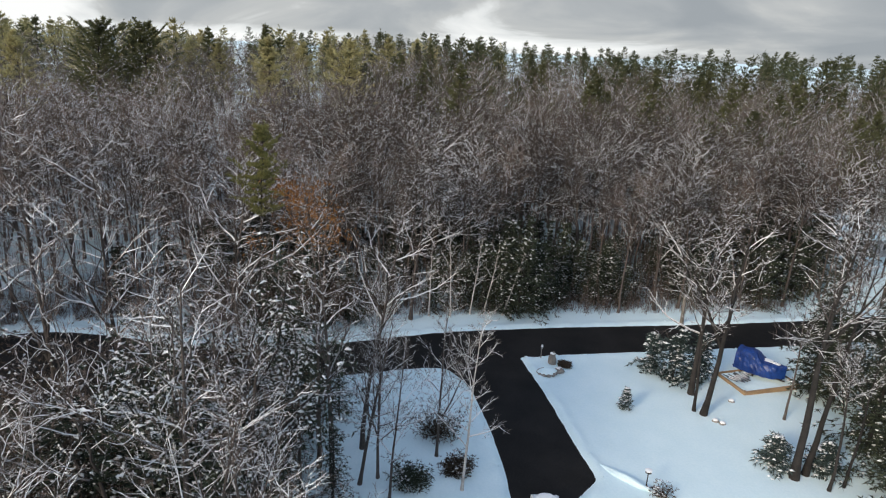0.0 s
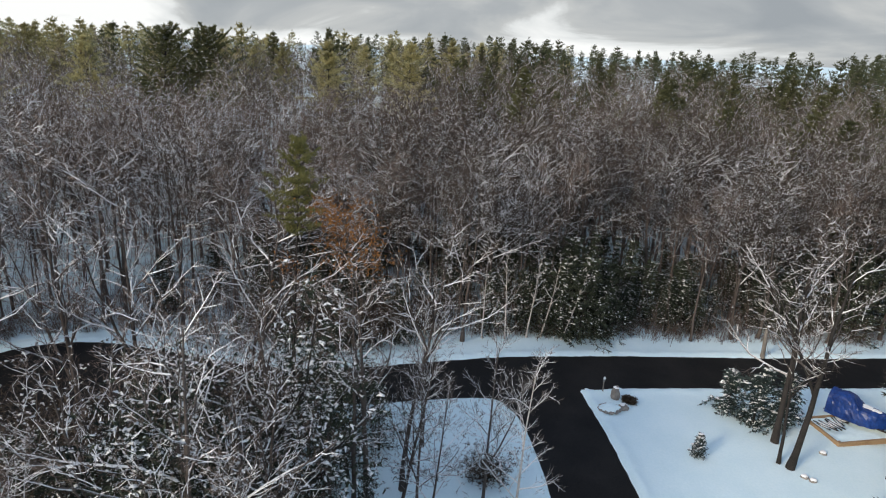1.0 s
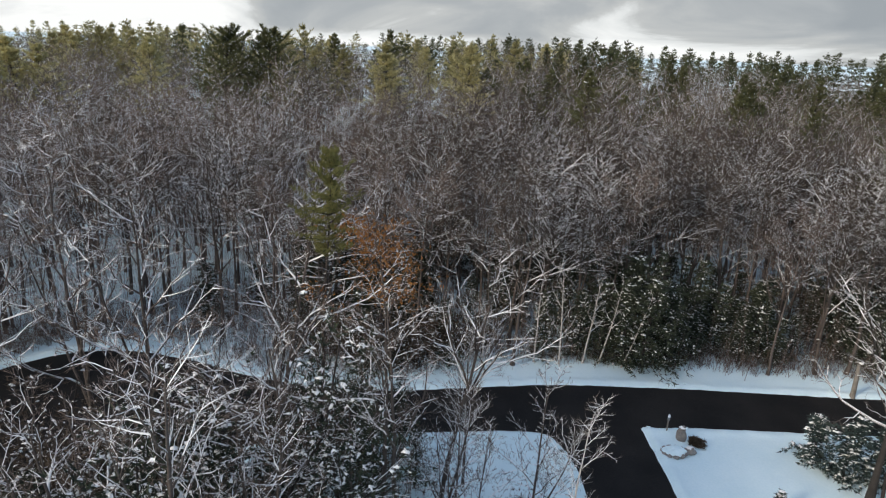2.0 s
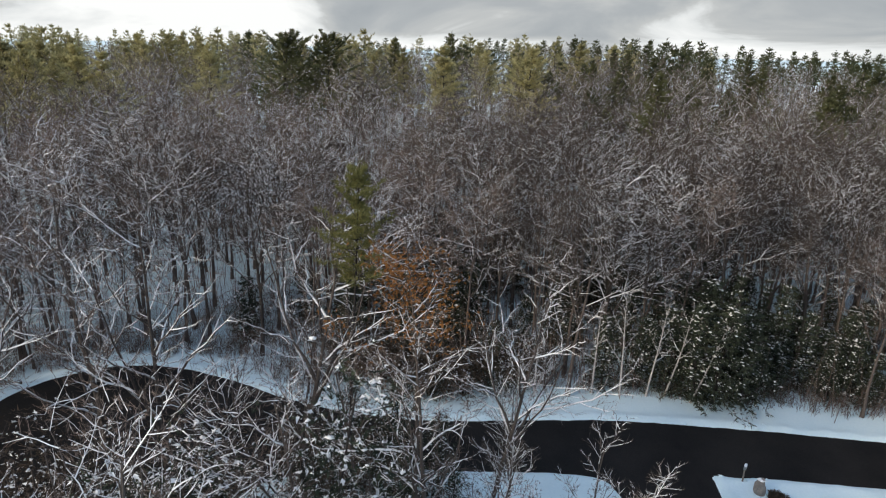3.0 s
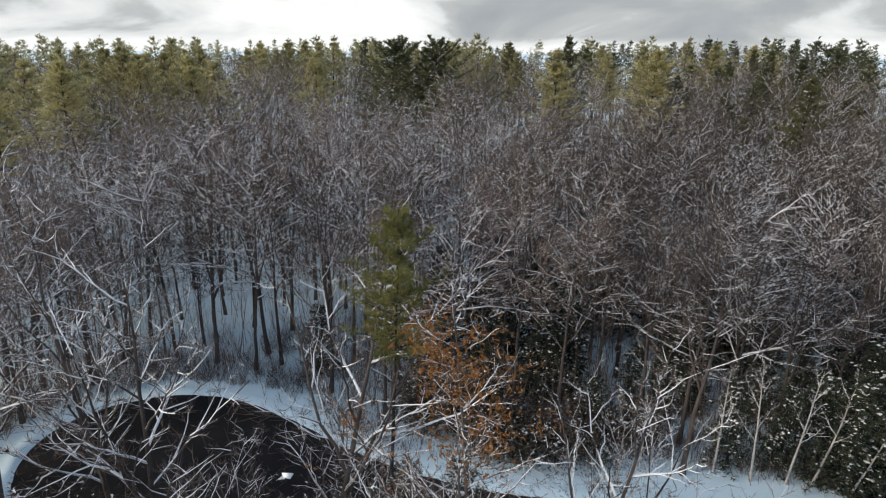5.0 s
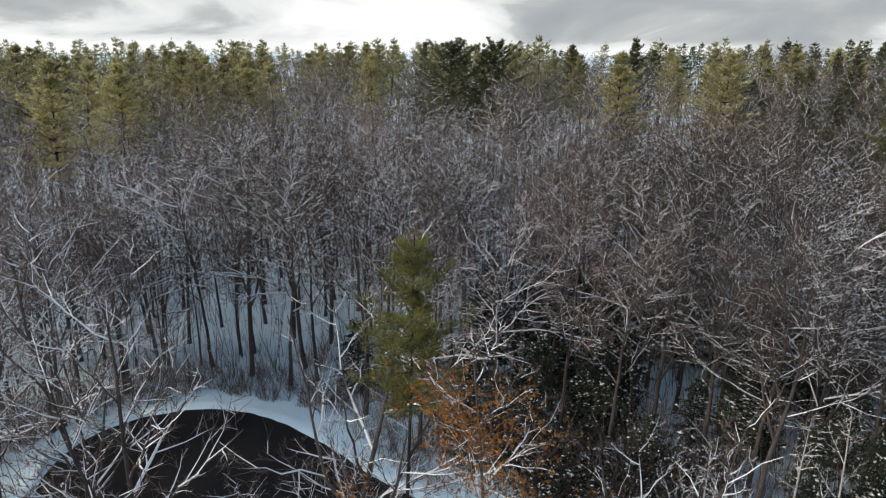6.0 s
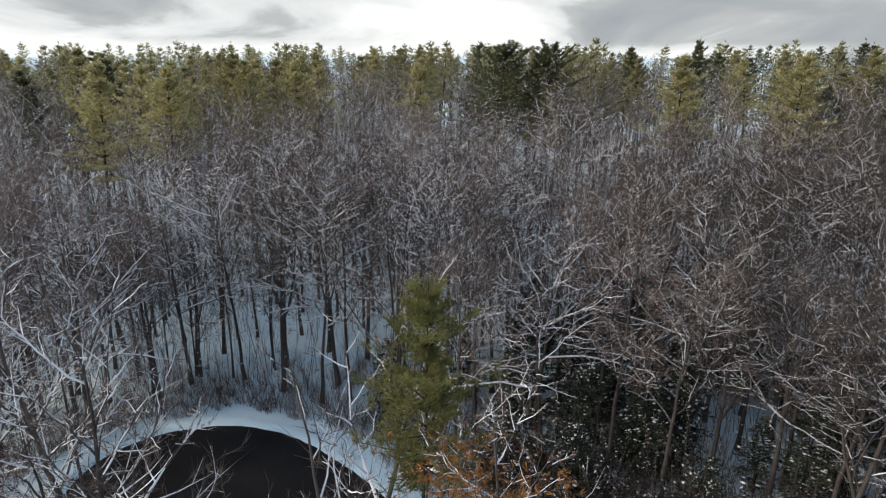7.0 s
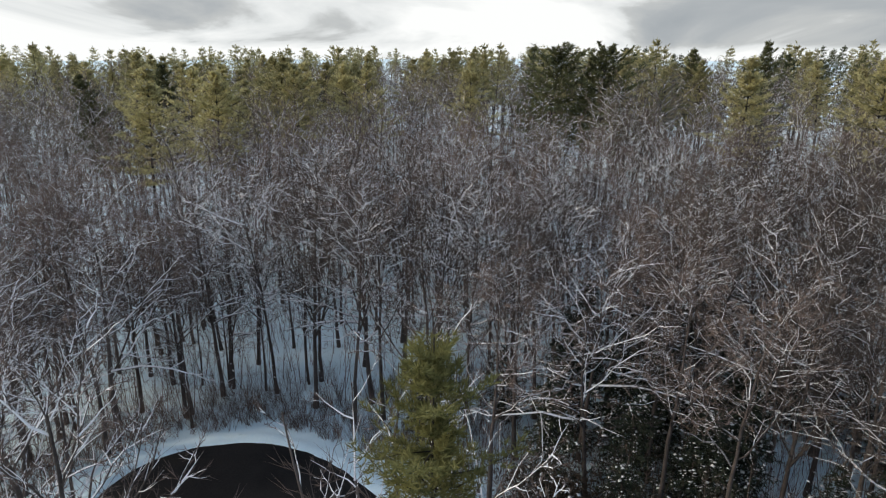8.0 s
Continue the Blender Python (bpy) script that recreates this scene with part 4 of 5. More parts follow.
# tall pines rising behind
for x, y, s in [(-70.4, 121.5, 1.0), (-62.5, 124.5, 1.0)]:
    claim(x, y, 14)
    copy_of(spreading, "spreading", x, y, 40 * s, s)
for x, y, s in [(-89, 81, 1.0), (-93, 86, 1.0), (-84, 80, 0.98), (-97, 78, 1.0), (-101, 90, 1.04), (-86, 92, 0.98), (-95, 97, 1.0), (-99, 70, 0.98), (-80, 66, 0.96), (-77, 57, 0.98)]:
    claim(x, y, 4)
    copy_of(pine_sun, "pine_sun", x, y, rnd.uniform(0, 360), s)
for x, y, s in [(-108, 71, 1.0), (-113, 63, 0.95), (36, 98, 0.8), (44, 104, 0.86), (30, 108, 0.84), (45, 96, 0.7), (50, 122, 0.9), (72, 126, 0.95), (48, 126, 0.95), (82, 112, 0.85), (38, 88, 0.6), (-8, 112, 0.86), (-2, 118, 0.95), (24, 120, 0.95)]:
    claim(x, y, 4)
    copy_of(pine_dark, "pine_dark", x, y, rnd.uniform(0, 360), s)
n, tries = 0, 0
while n < 80 and tries < 6000:
    tries += 1
    a, r = radians(rnd.uniform(-40, 14)), rnd.uniform(112, 190)
    x, y = 2 - r * math.sin(a), 20 + r * math.cos(a)
    if not free(x, y, 4.5) or yard(x, y):
        continue
    claim(x, y, 4.5)
    copy_of(pine_dark, "pine_dark", x, y, rnd.uniform(0, 360), rnd.uniform(0.70, 1.0))
    n += 1
n, tries = 0, 0
while n < 150 and tries < 6000:
    tries += 1
    a, r = radians(rnd.uniform(-38, 86)), rnd.uniform(100, 250)
    x, y = 2 - r * math.sin(a), 20 + r * math.cos(a)
    if y < 60 or not free(x, y, 5) or yard(x, y) or (r < 145 and rnd.uniform() < 0.8):
        continue
    claim(x, y, 5)
    # towards the left, more pines take the needles with sunlight in their colour
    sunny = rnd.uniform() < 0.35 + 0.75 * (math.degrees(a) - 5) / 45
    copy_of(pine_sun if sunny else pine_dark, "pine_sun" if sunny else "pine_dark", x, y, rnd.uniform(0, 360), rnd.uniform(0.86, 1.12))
    n += 1


def joined(name, kinds, spots, mat_keys, label, category):
    """Woods past counting: many trees in one mesh a material."""
    root = new(name)
    tagged(root, label, category, kind="stuff")
    for key, mat in mat_keys.items():
        acc = Acc()
        arrs = [(merged(k[key]) if key == "limbs" else k[key]).arrays() for k in kinds]
        for x, y, turn, s, i in spots:
            v, f = arrs[i % len(arrs)]
            if not len(f):
                continue
            c, q = math.cos(turn), math.sin(turn)
            w = np.stack([(v[:, 0] * c - v[:, 1] * q) * s + x, (v[:, 0] * q + v[:, 1] * c) * s + y, v[:, 2] * s + float(land(x, y))], -1)
            acc.add(w, f)
        ob = part_mesh(PART_NAME.get(key, key), acc.mesh(key, mat), root)
        ob["kind"] = "stuff"
    return root


light = [bare_parts(600 + i, 16.0, 0.12, crown=0.38, limbs=10, subs=5, twigs=5, reach=0.42, kink=0.16, thick=0.055 if i % 2 == 0 else 0.022, cover=0.8, sides=4, cheap=True, angles=(28, 64), rise=0.05, girth=2.3, fork=0.0) for i in range(6)]
spots = []
while len(spots) < 1290:
    a, r = radians(rnd.uniform(-40, 88)), 75 + 185 * rnd.uniform() ** 1.1
    x, y = 2 - r * math.sin(a), 20 + r * math.cos(a)
    if yard(x, y) or off_road(x, y) < 3 or (x > -40 and y < 66 + 0.3 * x):
        continue
    if (r < 92 and not free(x, y, 3.0)) or abs(math.degrees(a) - 35.2) < 3.5 and 95 < r < 126:
        continue
    if len(spots) > 1080 and -5 < math.degrees(a) < 45:
        continue
    spots.append((x, y, rnd.uniform(0, 6.28), rnd.uniform(1.02, 1.30) + min(0.28, 0.0022 * (r - 75)), rnd.randint(6)))
# haze over these woods is only in the twig colour
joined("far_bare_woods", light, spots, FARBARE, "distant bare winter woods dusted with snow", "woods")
far_pines = [conifer_parts(620 + i, 27, 0.3, 0.50, 0.22, 10, 5, 8, 0.85, snowy=0.10, clod=0.22, blades=4, ragged=0.5, slim=0.16) for i in range(6)]
spots = []
while len(spots) < 640:
    a, r = radians(rnd.uniform(-42, 90) if len(spots) < 540 else rnd.uniform(-42, 15)), math.sqrt(rnd.uniform(160 ** 2, 520 ** 2))
    x, y = 2 - r * math.sin(a), 20 + r * math.cos(a)
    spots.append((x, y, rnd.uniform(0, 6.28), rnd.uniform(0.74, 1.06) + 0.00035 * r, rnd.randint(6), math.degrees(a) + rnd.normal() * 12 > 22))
# left part of the belt has sunlight in its needle colour, right part none
joined("far_pine_woods", far_pines, [q[:5] for q in spots if q[5]], {"trunk": M_DARKBARK, "needles": M_PINE_SUN, "snow": M_SNOWLOAD}, "distant belt of pines on the horizon, sunlight painted in as olive-yellow", "woods")
joined("far_pine_woods", far_pines, [q[:5] for q in spots if not q[5]], {"trunk": M_DARKBARK, "needles": M_PINE, "snow": M_SNOWLOAD}, "distant belt of dark green pines on the horizon", "woods")

# saplings and brush under the trees
stems_a, snow_a = Acc(), Acc()
bb, tt, rr, sp = [], [], [], []
while len(bb) < 60000:
    x, y = rnd.uniform(-80, 55), rnd.uniform(15, 108)
    d = off_road(x, y)
    if d < 1.2 or math.hypot(x - 1, y - 20) > 90 or (y > 52 + 0.3 * x and d < 2.0 + 3 * rnd.uniform()):
        continue
    lawn = (x > 5 and y < 61 + 0.3 * x) or (-6 < x < 8 and y < 54)
    if lawn and (x < 37 or rnd.uniform() < 0.5):
        continue
    if x < -26 and 48 < y < 72 and rnd.uniform() < 0.40:
        continue
    z, h = float(land(x, y)), rnd.uniform(1.2, 8.0)
    d0 = unit(np.array([rnd.normal() * 0.14, rnd.normal() * 0.14, 1.0]))
    p = np.array([x, y, z])
    bb.append(p), tt.append(p + d0 * h), rr.append(0.010 + 0.0036 * h)
    for _ in range(8):
        f = rnd.uniform(0.25, 0.95)
        q = p + d0 * h * f
        e = q + side_way(rnd, d0, radians(rnd.uniform(20, 50))) * h * rnd.uniform(0.12, 0.34)
        bb.append(q), tt.append(e), rr.append(0.010)
        if rnd.uniform() < 0.3:
            sp.append((q + e) / 2 + np.array([0, 0, 0.04]))
# shrubs round the far side of the turning circle
for _ in range(900):
    a, r = rnd.uniform(-0.2, 3.6), abs(rnd.normal()) * 3.5
    x, y = -29.5 + (13.5 + r) * math.cos(a), 40.5 + (13.0 + r) * math.sin(a)
    if off_road(x, y) < 1.2:
        continue
    p, h = np.array([x, y, float(land(x, y))]), rnd.uniform(0.8, 3.2)
    for _ in range(9):
        d0 = unit(np.array([rnd.normal() * 0.32, rnd.normal() * 0.32, 1.0]))
        e = p + d0 * h * rnd.uniform(0.6, 1.0)
        bb.append(p + rnd.normal(size=3) * np.array([0.15, 0.15, 0.0])), tt.append(e), rr.append(0.012)
        q = p + (e - p) * 0.55
        bb.append(q), tt.append(q + unit(d0 + rnd.normal(size=3) * 0.4) * h * 0.4), rr.append(0.008)
# finer brush along the edge of the wood
for _ in range(2600):
    x = rnd.uniform(-38, 42)
    y = (63.5 + 0.30 * x if x > -20 else 57.5) + abs(rnd.normal()) * 6.0
    if off_road(x, y) < 2.2:
        continue
    p, h = np.array([x, y, float(land(x, y))]), rnd.uniform(0.8, 3.6)
    for _ in range(4):
        d0 = unit(np.array([rnd.normal() * 0.35, rnd.normal() * 0.35, 1.0]))
        bb.append(p + rnd.normal(size=3) * np.array([0.2, 0.2, 0.0])), tt.append(p + d0 * h * rnd.uniform(0.6, 1.0)), rr.append(0.016)
cones(stems_a, bb, tt, rr)
clods(snow_a, sp, 0.10, rnd, 0.5)
brush = new("undergrowth")
tagged(brush, "brown brush and saplings under the trees flecked with snow", "undergrowth", kind="stuff")
tagged(part_mesh("stems", stems_a.mesh("stems", M_TWIG_WARM), brush), kind="stuff")
tagged(part_mesh("snow_load", snow_a.mesh("snow_load", M_SNOWLOAD), brush), kind="stuff")


# ---- small things by the street and on the lawn ----
def thing(name, x, y, label, category, turn=0.0, dz=0.05, group=""):
    root = new(name)
    root.empty_display_size = 0.3
    root.matrix_basis = pose(x, y, float(land(x, y)) + dz, 0, 0, turn)
    return tagged(root, label, category, group)


def mailbox(x, y, turn):
    root = thing("mailbox", x, y, "grey wooden mailbox post with a snow-capped box", "mailbox", turn)
    part("post", box((0.10, 0.10, 1.30), (0, 0, 0.60), 0.012), M_GREYWOOD, root)
    part("arm", box((0.08, 0.46, 0.07), (0, 0.16, 1.02), 0.01), M_GREYWOOD, root)
    bm = bmesh.new()
    prof = [(-0.085, 0), (0.085, 0), (0.085, 0.13)] + [(0.085 * math.cos(a), 0.13 + 0.085 * math.sin(a)) for a in np.linspace(0.3, 2.84, 7)] + [(-0.085, 0.13)]
    rings = [[bm.verts.new((px, yy, 1.06 + pz)) for px, pz in prof] for yy in (-0.06, 0.42)]
    for k in range(len(prof)):
        q = (k + 1) % len(prof)
        bm.faces.new((rings[0][k], rings[0][q], rings[1][q], rings[1][k]))
    bm.faces.new(rings[0][::-1]), bm.faces.new(rings[1])
    part("letter_box", bm, M_METAL, root)
    part("snow_cap", lump((0.10, 0.26, 0.07), 3.0, rough=0.2, sub=2), M_SNOWLOAD, root).location = (0, 0.18, 1.29)
    return root


mailbox(9.95, 56.1, -15)
rock = thing("boulder", 10.95, 55.4, "upright grey granite boulder in the garden bed", "boulder")
part("rock", lump((0.34, 0.30, 0.72), 7.0, rough=0.35), M_STONE, rock).location = (0, 0, 0.45)
part("snow_cap", lump((0.25, 0.22, 0.08), 8.0, rough=0.3, sub=2), M_SNOWLOAD, rock).location = (-0.03, 0, 1.08)
bed = thing("planter", 10.3, 53.4, "round stone planter heaped with snow", "planter", 20)
for k in range(11):
    a = 6.283 * k / 11
    st = part("stone", lump((0.24, 0.17, 0.17), 20.0 + k, rough=0.3, sub=2), M_STONE, bed)
    st.location, st.rotation_euler = (0.85 * math.cos(a), 0.62 * math.sin(a), 0.13), (0, 0, a + 1.57)
part("snow_fill", lump((0.86, 0.64, 0.30), 31.0, rough=0.25), M_SNOW, bed).location = (0, 0, 0.18)
side_rock = thing("boulder", 11.45, 53.9, "low snow-capped rock beside the planter", "boulder")
part("rock", lump((0.40, 0.30, 0.32), 33.0, rough=0.4), M_STONE, side_rock).location = (0, 0, 0.15)
part("snow_cap", lump((0.30, 0.22, 0.10), 34.0, rough=0.3, sub=2), M_SNOWLOAD, side_rock).location = (0, 0, 0.42)

# timber bed with a tarpaulined boat on its trailer
frame_bed = thing("timber_bed", 30.1, 56.4, "raised bed framed with pale sawn timber, full of snow", "raised bed", 20)
L, W, H = 6.2, 3.6, 0.42
for name_at, size in (((0, -W / 2, H / 2), (L, 0.16, H)), ((0, W / 2, H / 2), (L, 0.16, H)), ((-L / 2 + 0.08, 0, H / 2), (0.16, W - 0.17, H)), ((L / 2 - 0.08, 0, H / 2), (0.16, W - 0.17, H))):
    for lay in (0, 1):
        part("timber", box((size[0], size[1], H / 2 - 0.006), (name_at[0], name_at[1], H / 4 + lay * H / 2), 0.012), M_TIMBER, frame_bed)
for sx in (-1, 1):
    for sy in (-1, 1):
        part("corner_post", box((0.14, 0.14, H + 0.06), (sx * (L / 2 - 0.25), sy * (W / 2 - 0.17), H / 2), 0.012), M_TIMBER, frame_bed)
bm = bmesh.new()
bmesh.ops.create_grid(bm, x_segments=26, y_segments=16, size=0.5)
for v in bm.verts:
    v.co = Vector((v.co.x * (L - 0.34), v.co.y * (W - 0.34), H * 0.80 + 0.10 * noise.noise(Vector((v.co.x * 9, v.co.y * 6, 1)))))
part("snow_fill", bm, M_SNOW, frame_bed, smooth=True)
zb = 0.05 + H * 0.85

trailer = thing("boat_trailer", 30.6, 57.4, "dark steel boat trailer standing in the snowy bed", "trailer", -38, zb)
for sy in (-0.55, 0.55):
    part("rail", box((4.6, 0.09, 0.11), (0, sy, 0.38), 0.012), M_DARKBARK, trailer)
for sx in (-1.9, -0.5, 0.9, 2.0):
    part("cross_bar", box((0.08, 1.02, 0.08), (sx, 0, 0.38), 0.01), M_DARKBARK, trailer)
part("tongue", rod((2.3, 0, 0.38), (3.3, 0, 0.34), 0.05, 0.05), M_METAL, trailer)
for sy in (-0.82, 0.82):
    wheel = part("wheel", rod((-0.5, sy - 0.1, 0.29), (-0.5, sy + 0.1, 0.29), 0.30, 0.30, 20), M_RUBBER, trailer, smooth=False)
    part("rim", rod((-0.5, sy - 0.105, 0.29), (-0.5, sy + 0.105, 0.29), 0.17, 0.17, 14), M_METAL, wheel)
    part("mudguard", box((0.75, 0.24, 0.05), (-0.5, sy, 0.64), 0.02), M_RUBBER, trailer)

boat = thing("covered_boat", 30.6, 57.4, "boat wrapped in a wrinkled blue tarpaulin with snow on top", "boat", -38, zb + 0.44)
bm = bmesh.new()
rows = []
for i in range(25):
    u = i / 24
    xx = -2.15 + 4.3 * u
    half = 1.02 * (1 - max(0, (u - 0.55) / 0.45) ** 2.2) * min(1, 0.86 + u * 0.6) + 0.06
    top = 1.00 + 0.80 / (1 + math.exp((u - 0.47) / 0.035)) - 0.25 * max(0, 0.25 - u) + 0.16 * u
    row = []
    for k in range(19):
        a = math.pi * k / 18
        c, q = math.cos(a), math.sin(a)
        yy = half * math.copysign(abs(c) ** 0.62, c)
        zz = -0.12 + (top + 0.12) * q ** 0.75
        w = 0.08 * noise.noise(Vector((xx * 1.7, yy * 2.3, zz * 2.0))) + 0.10 * abs(noise.noise(Vector((xx * 2.6 + zz, yy * 2.0, zz * 1.2)))) + 0.03 * noise.noise(Vector((xx * 6, yy * 3, zz * 6)))
        row.append(bm.verts.new((xx, yy * (1 + w), zz + w + 0.02 * math.sin(xx * 9) * (1 - q))))
    rows.append(row)
for r0, r1 in zip(rows, rows[1:]):
    for k in range(18):
        bm.faces.new((r0[k], r0[k + 1], r1[k + 1], r1[k]))
bm.faces.new(rows[0]), bm.faces.new(rows[-1][::-1])
part("tarpaulin", bm, M_TARP, boat)
part("hull", lump((1.95, 0.80, 0.34), 44.0, rough=0.05), M_WHITE, boat).location = (0, 0, 0.12)
for k, (px, py, pz, sx, sy) in enumerate([(0.35, 0.20, 1.14, 0.62, 0.42), (1.2, 0.0, 1.17, 0.40, 0.25), (-1.7, 0.2, 1.56, 0.28, 0.4)]):
    part("snow_patch", lump((sx, sy, 0.07), 50.0 + k, rough=0.4, sub=3), M_SNOWLOAD, boat).location = (px, py, pz)
for k in range(4):
    part("rope", rod((-1.8 + 1.1 * k, -1.0, -0.02), (-1.5 + 1.1 * k, 1.0, -0.06), 0.012, 0.012, 5), M_GREYWOOD, boat)
for k in range(9):
    a = rnd.uniform(-0.5, 0.5)
    log = thing("pole", 27.4 + 0.24 * k, 55.4 + 0.20 * k + rnd.uniform(-0.2, 0.2), "dark pole lying in the snowy bed", "pole", 120 + math.degrees(a), zb + 0.10, "poles in the bed")
    ln = rnd.uniform(1.0, 2.0)
    part("shaft", rod((-ln / 2, 0, 0), (ln / 2, 0, 0.05), 0.055, 0.045, 7), M_DARKBARK, log)
    part("snow_load", lump((ln * 0.34, 0.05, 0.035), 60.0 + k, rough=0.3, sub=2), M_SNOWLOAD, log).location = (0, 0, 0.07)

# lantern on the lawn, low snow ridge beside it standing in for a gable's roof edge, and a sawn stump by the twin trunks
lamp = thing("garden_lantern", 15.7, 38.9, "garden lantern post with a wide snow cap", "lantern")
part("post", rod((0, 0, -0.1), (0, 0, 1.25), 0.045, 0.035, 10), M_DARKBARK, lamp)
part("hood", rod((0, 0, 1.25), (0, 0, 1.38), 0.21, 0.07, 14), M_DARKBARK, lamp)
part("snow_cap", lump((0.24, 0.24, 0.09), 71.0, rough=0.2), M_SNOWLOAD, lamp).location = (0, 0, 1.42)
heap = thing("snow_ridge", 14.4, 39.6, "long low snowy ridge standing in for a gable's snow-covered roof edge", "snow heap", -38)
part("ridge", lump((1.9, 0.28, 0.36), 73.0, rough=0.3), M_SNOW, heap)
single("shrub", leafy_shrub_parts(475, 1.1, 1.2, 200, 0.2, 0.3, 0.1), {"trunk": M_DARKBARK, "leaves": M_BEECH, "snow": M_SNOWLOAD}, "small dry shrub beside the lantern", 16.7, 38.4, category="shrub", gap=1.0)
for k, (x, y) in enumerate([(23.6, 48.6), (24.1, 48.3), (26.2, 52.2)]):
    st = thing("rock", x, y, "small rock half buried in snow", "rock")
    part("stone", lump((0.30, 0.22, 0.2), 80.0 + k, rough=0.4, sub=2), M_STONE, st)
    part("snow_cap", lump((0.24, 0.18, 0.10), 84.0 + k, rough=0.3, sub=2), M_SNOWLOAD, st).location = (0, 0, 0.15)
snag = thing("dead_trunk", 26.6, 68.6, "broken grey dead trunk across the street", "trunk")
acc = Acc()
tube(acc, wander(np.random.RandomState(9), (0, 0, -0.3), (0.02, 0, 1), 3.6, 6, 0.03, 0), 0.20 * np.array([1.4, 1.05, 1, 0.95, 0.92, 0.88, 0.55]), 10)
part_mesh("trunk", acc.mesh("trunk", M_GREYWOOD), snag)
part("snow_cap", lump((0.17, 0.17, 0.10), 90.0, rough=0.3, sub=2), M_SNOWLOAD, snag).location = (0.06, 0, 3.3)


# parked car at the near end of the driveway
def car(x, y, turn):
    root = thing("parked_car", x, y, "white parked car at the end of the driveway", "car", turn, -0.06)
    bm = bmesh.new()
    prof = [(-2.2, 0.35), (-2.25, 0.75), (-2.0, 0.95), (-1.55, 1.0), (-1.0, 1.42), (-0.4, 1.52), (0.5, 1.48), (1.05, 1.05), (1.9, 0.92), (2.2, 0.72), (2.22, 0.38)]
    sides = []
    for sx, k in ((-0.88, 0.80), (-0.80, 0.72), (0.80, 0.72), (0.88, 0.80)):
        sides.append([bm.verts.new((sx * (1 if pz < 1.02 else 0.86), py, pz if abs(sx) < 0.85 else pz - 0.06)) for py, pz in prof])
    for r0, r1 in zip(sides, sides[1:]):
        for k in range(len(prof) - 1):
            bm.faces.new((r0[k], r0[k + 1], r1[k + 1], r1[k]))
    bm.faces.new(sides[0]), bm.faces.new(sides[-1][::-1])
    bmesh.ops.recalc_face_normals(bm, faces=bm.faces[:])
    part("body", bm, M_CARPAINT, root)
    part("windscreen", box((1.28, 0.62, 0.02), (0, 0, 0), 0.005), M_GLASS, root).matrix_basis = pose(0, 0.80, 1.285, -37)
    part("rear_window", box((1.28, 0.62, 0.02), (0, 0, 0), 0.005), M_GLASS, root).matrix_basis = pose(0, -1.29, 1.235, 38)
    for sx in (-1, 1):
        part("side_window", box((0.02, 1.5, 0.28), (sx * 0.765, -0.15, 1.2), 0.008), M_GLASS, root)
        part("headlight", lump((0.16, 0.07, 0.07), 92.0, rough=0.05, sub=2), M_GLASS, root).location = (sx * 0.62, 2.17, 0.72)
        part("door_mirror", lump((0.10, 0.07, 0.07), 94.0, rough=0.1, sub=2), M_CARPAINT, root).location = (sx * 0.93, 0.62, 1.02)
        for yy in (-1.35, 1.35):
            w = part("wheel", rod((sx * 0.70, yy, 0.33), (sx * 0.90, yy, 0.33), 0.33, 0.33, 22), M_RUBBER, root)
            part("rim", rod((sx * 0.71, yy, 0.33), (sx * 0.915, yy, 0.33), 0.20, 0.20, 16), M_METAL, w)
    part("roof_snow", lump((0.60, 0.75, 0.07), 95.0, rough=0.2), M_SNOWLOAD, root).location = (0, -0.1, 1.50)
    part("hood_snow", lump((0.62, 0.42, 0.06), 96.0, rough=0.2), M_SNOWLOAD, root).location = (0, 1.6, 0.98)
    return root


car(8.7, 34.0, 4)


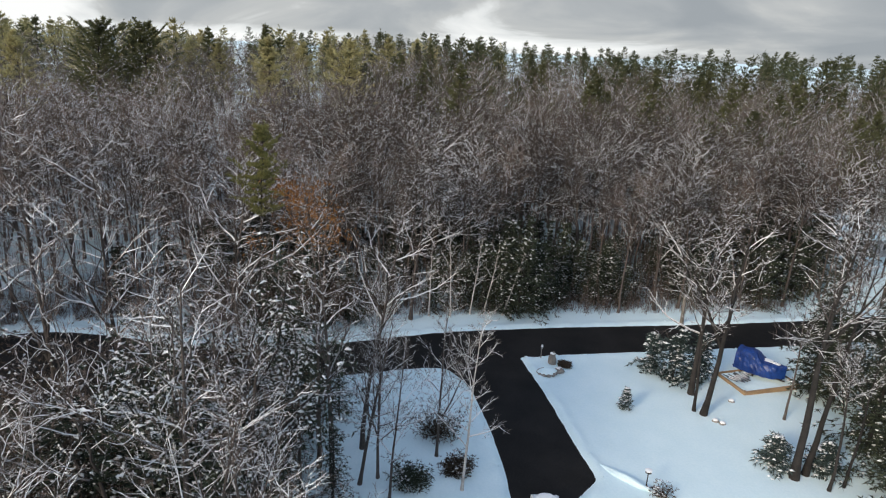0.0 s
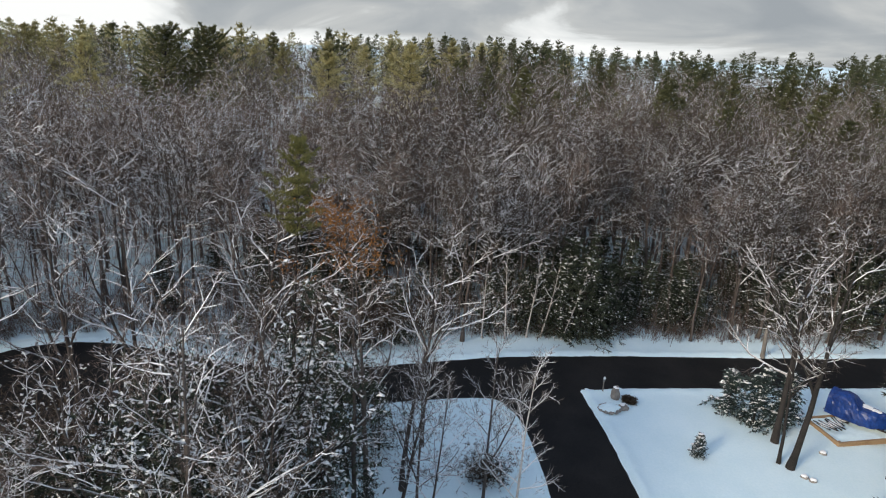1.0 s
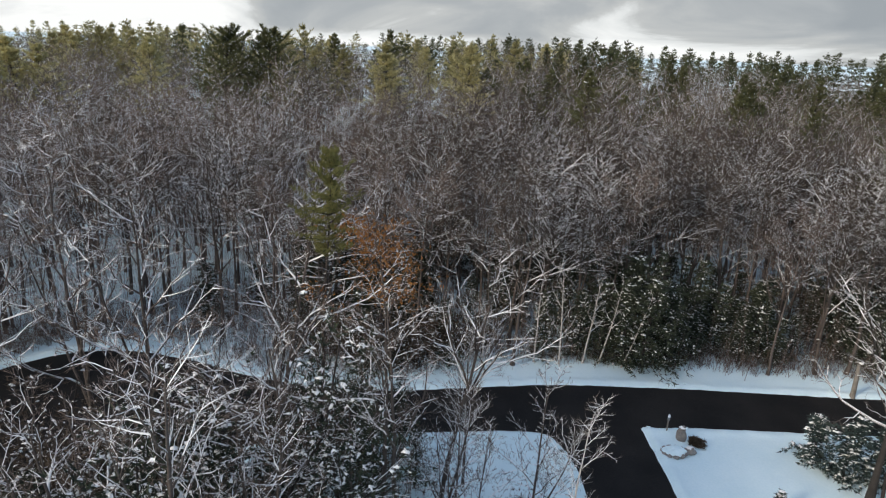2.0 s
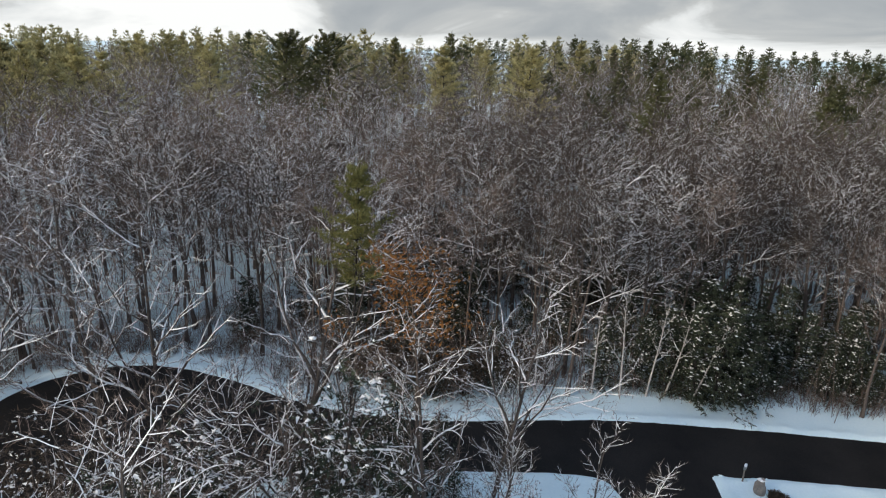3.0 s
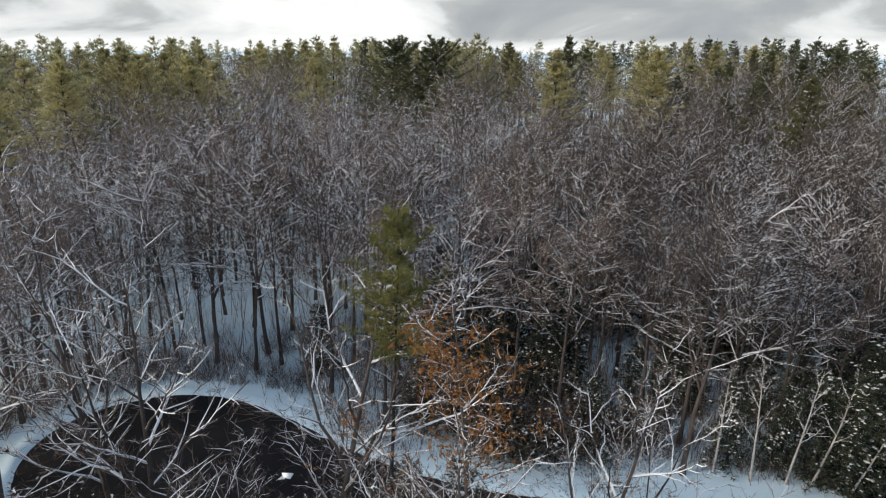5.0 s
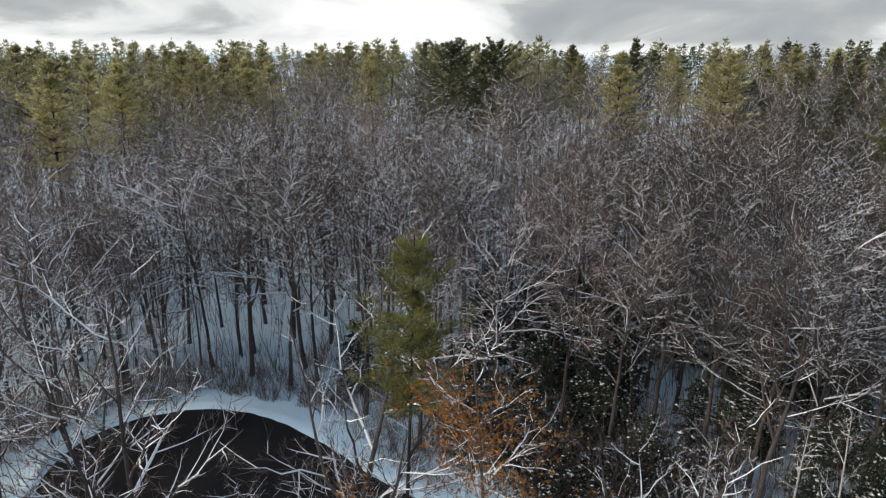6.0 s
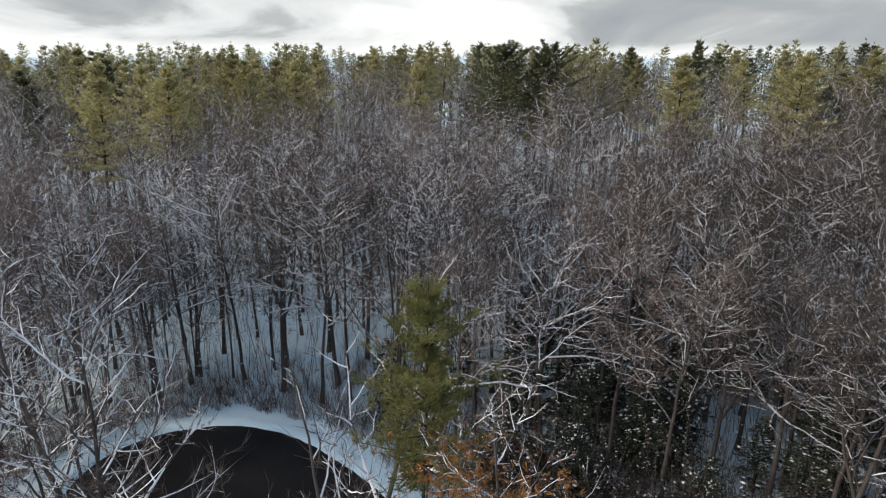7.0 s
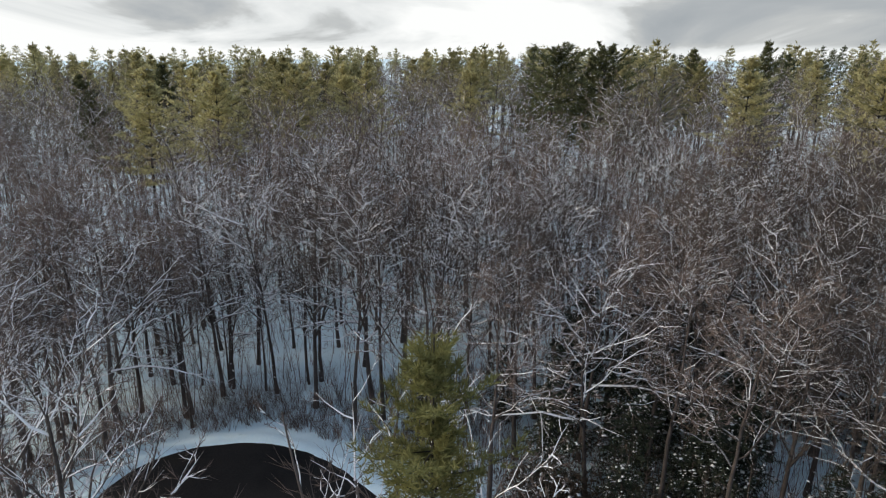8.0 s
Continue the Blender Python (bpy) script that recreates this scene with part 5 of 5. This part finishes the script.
# snow-roofed house behind the trees
def house(x, y, turn):
    root = thing("house", x, y, "low grey clapboard house with a snow-covered roof", "house", turn, 0)
    bm = bmesh.new()
    a, b, h, top = 8.0, 4.2, 3.0, 5.6
    base = [bm.verts.new(q) for q in ((-a, -b, -0.3), (a, -b, -0.3), (a, b, -0.3), (-a, b, -0.3))]
    eave = [bm.verts.new(q) for q in ((-a, -b, h), (a, -b, h), (a, b, h), (-a, b, h))]
    peak = [bm.verts.new((-a, 0, top)), bm.verts.new((a, 0, top))]
    bm.faces.new((base[0], base[1], eave[1], eave[0])), bm.faces.new((base[2], base[3], eave[3], eave[2]))
    bm.faces.new((base[1], base[2], eave[2], peak[1], eave[1])), bm.faces.new((base[3], base[0], eave[0], peak[0], eave[3]))
    part("wall", bm, M_SIDING, root)
    for k in range(15):
        part("clapboard", box((2 * a + 0.04, 0.035, 0.17), (0, -b - 0.018, 0.15 + 0.19 * k), 0), M_SIDING, root)
    slope = math.atan2(top - h, b)
    ln = math.hypot(top - h, b) + 0.5
    for sy in (-1, 1):
        m = pose(0, sy * (b / 2 + 0.12), (h + top) / 2 + 0.02, -sy * math.degrees(slope))
        part("roof", box((2 * a + 0.8, ln, 0.14), (0, 0, 0), 0.01), M_DARKBARK, root).matrix_basis = m
        bm = bmesh.new()
        bmesh.ops.create_grid(bm, x_segments=50, y_segments=16, size=0.5)
        for v in bm.verts:
            rim = min(0.5 - abs(v.co.x), 0.5 - abs(v.co.y))
            v.co = Vector((v.co.x * (2 * a + 0.9), v.co.y * (ln + 0.1), 0.05 + 0.22 * min(1, rim * 24) + 0.04 * noise.noise(Vector((v.co.x * 14, v.co.y * 5, sy)))))
        part("roof_snow", bm, M_SNOW, root, smooth=True).matrix_basis = m
    for wx in (-5.6, -2.2, 4.8):
        w = part("window", box((1.3, 0.10, 1.2), (wx, -b - 0.05, 1.75), 0.01), M_WHITE, root)
        for q in (-0.3, 0.3):
            part("pane", box((0.52, 0.02, 1.02), (wx + q, -b - 0.112, 1.75), 0), M_GLASS, w)
    d = part("door", box((1.0, 0.09, 2.1), (1.3, -b - 0.05, 1.05), 0.01), M_WHITE, root)
    part("door_handle", lump((0.04, 0.05, 0.04), 97.0, sub=2), M_METAL, d).location = (1.65, -b - 0.13, 1.0)
    c = part("chimney", box((0.8, 0.8, 2.2), (3.0, 0.6, 5.6), 0.02), M_STONE, root)
    part("snow_cap", lump((0.44, 0.44, 0.14), 98.0, rough=0.2, sub=2), M_SNOWLOAD, c).location = (3.0, 0.6, 6.72)
    return root


house(64, 108, 8)

# clods thrown up by the plough along the street
acc, pts = Acc(), []
for _ in range(5000):
    x, y = rnd.uniform(-43, 50), rnd.uniform(33, 80)
    if 0.0 < float(off_road(x, y)) < 1.3:
        pts.append((x, y))
pts = np.array(pts)
keep = road_depth(pts[:, 0], pts[:, 1])
pts = pts[(keep > 0.02) & (keep < 0.75)]
clods(acc, np.stack([pts[:, 0], pts[:, 1], snow_level(pts[:, 0], pts[:, 1]) + 0.03], -1), 0.11, rnd, 0.6)
tagged(new("snow_clods", acc.mesh("snow_clods", M_SNOW)), "small clods of ploughed snow along the street edge", "snow", kind="stuff")
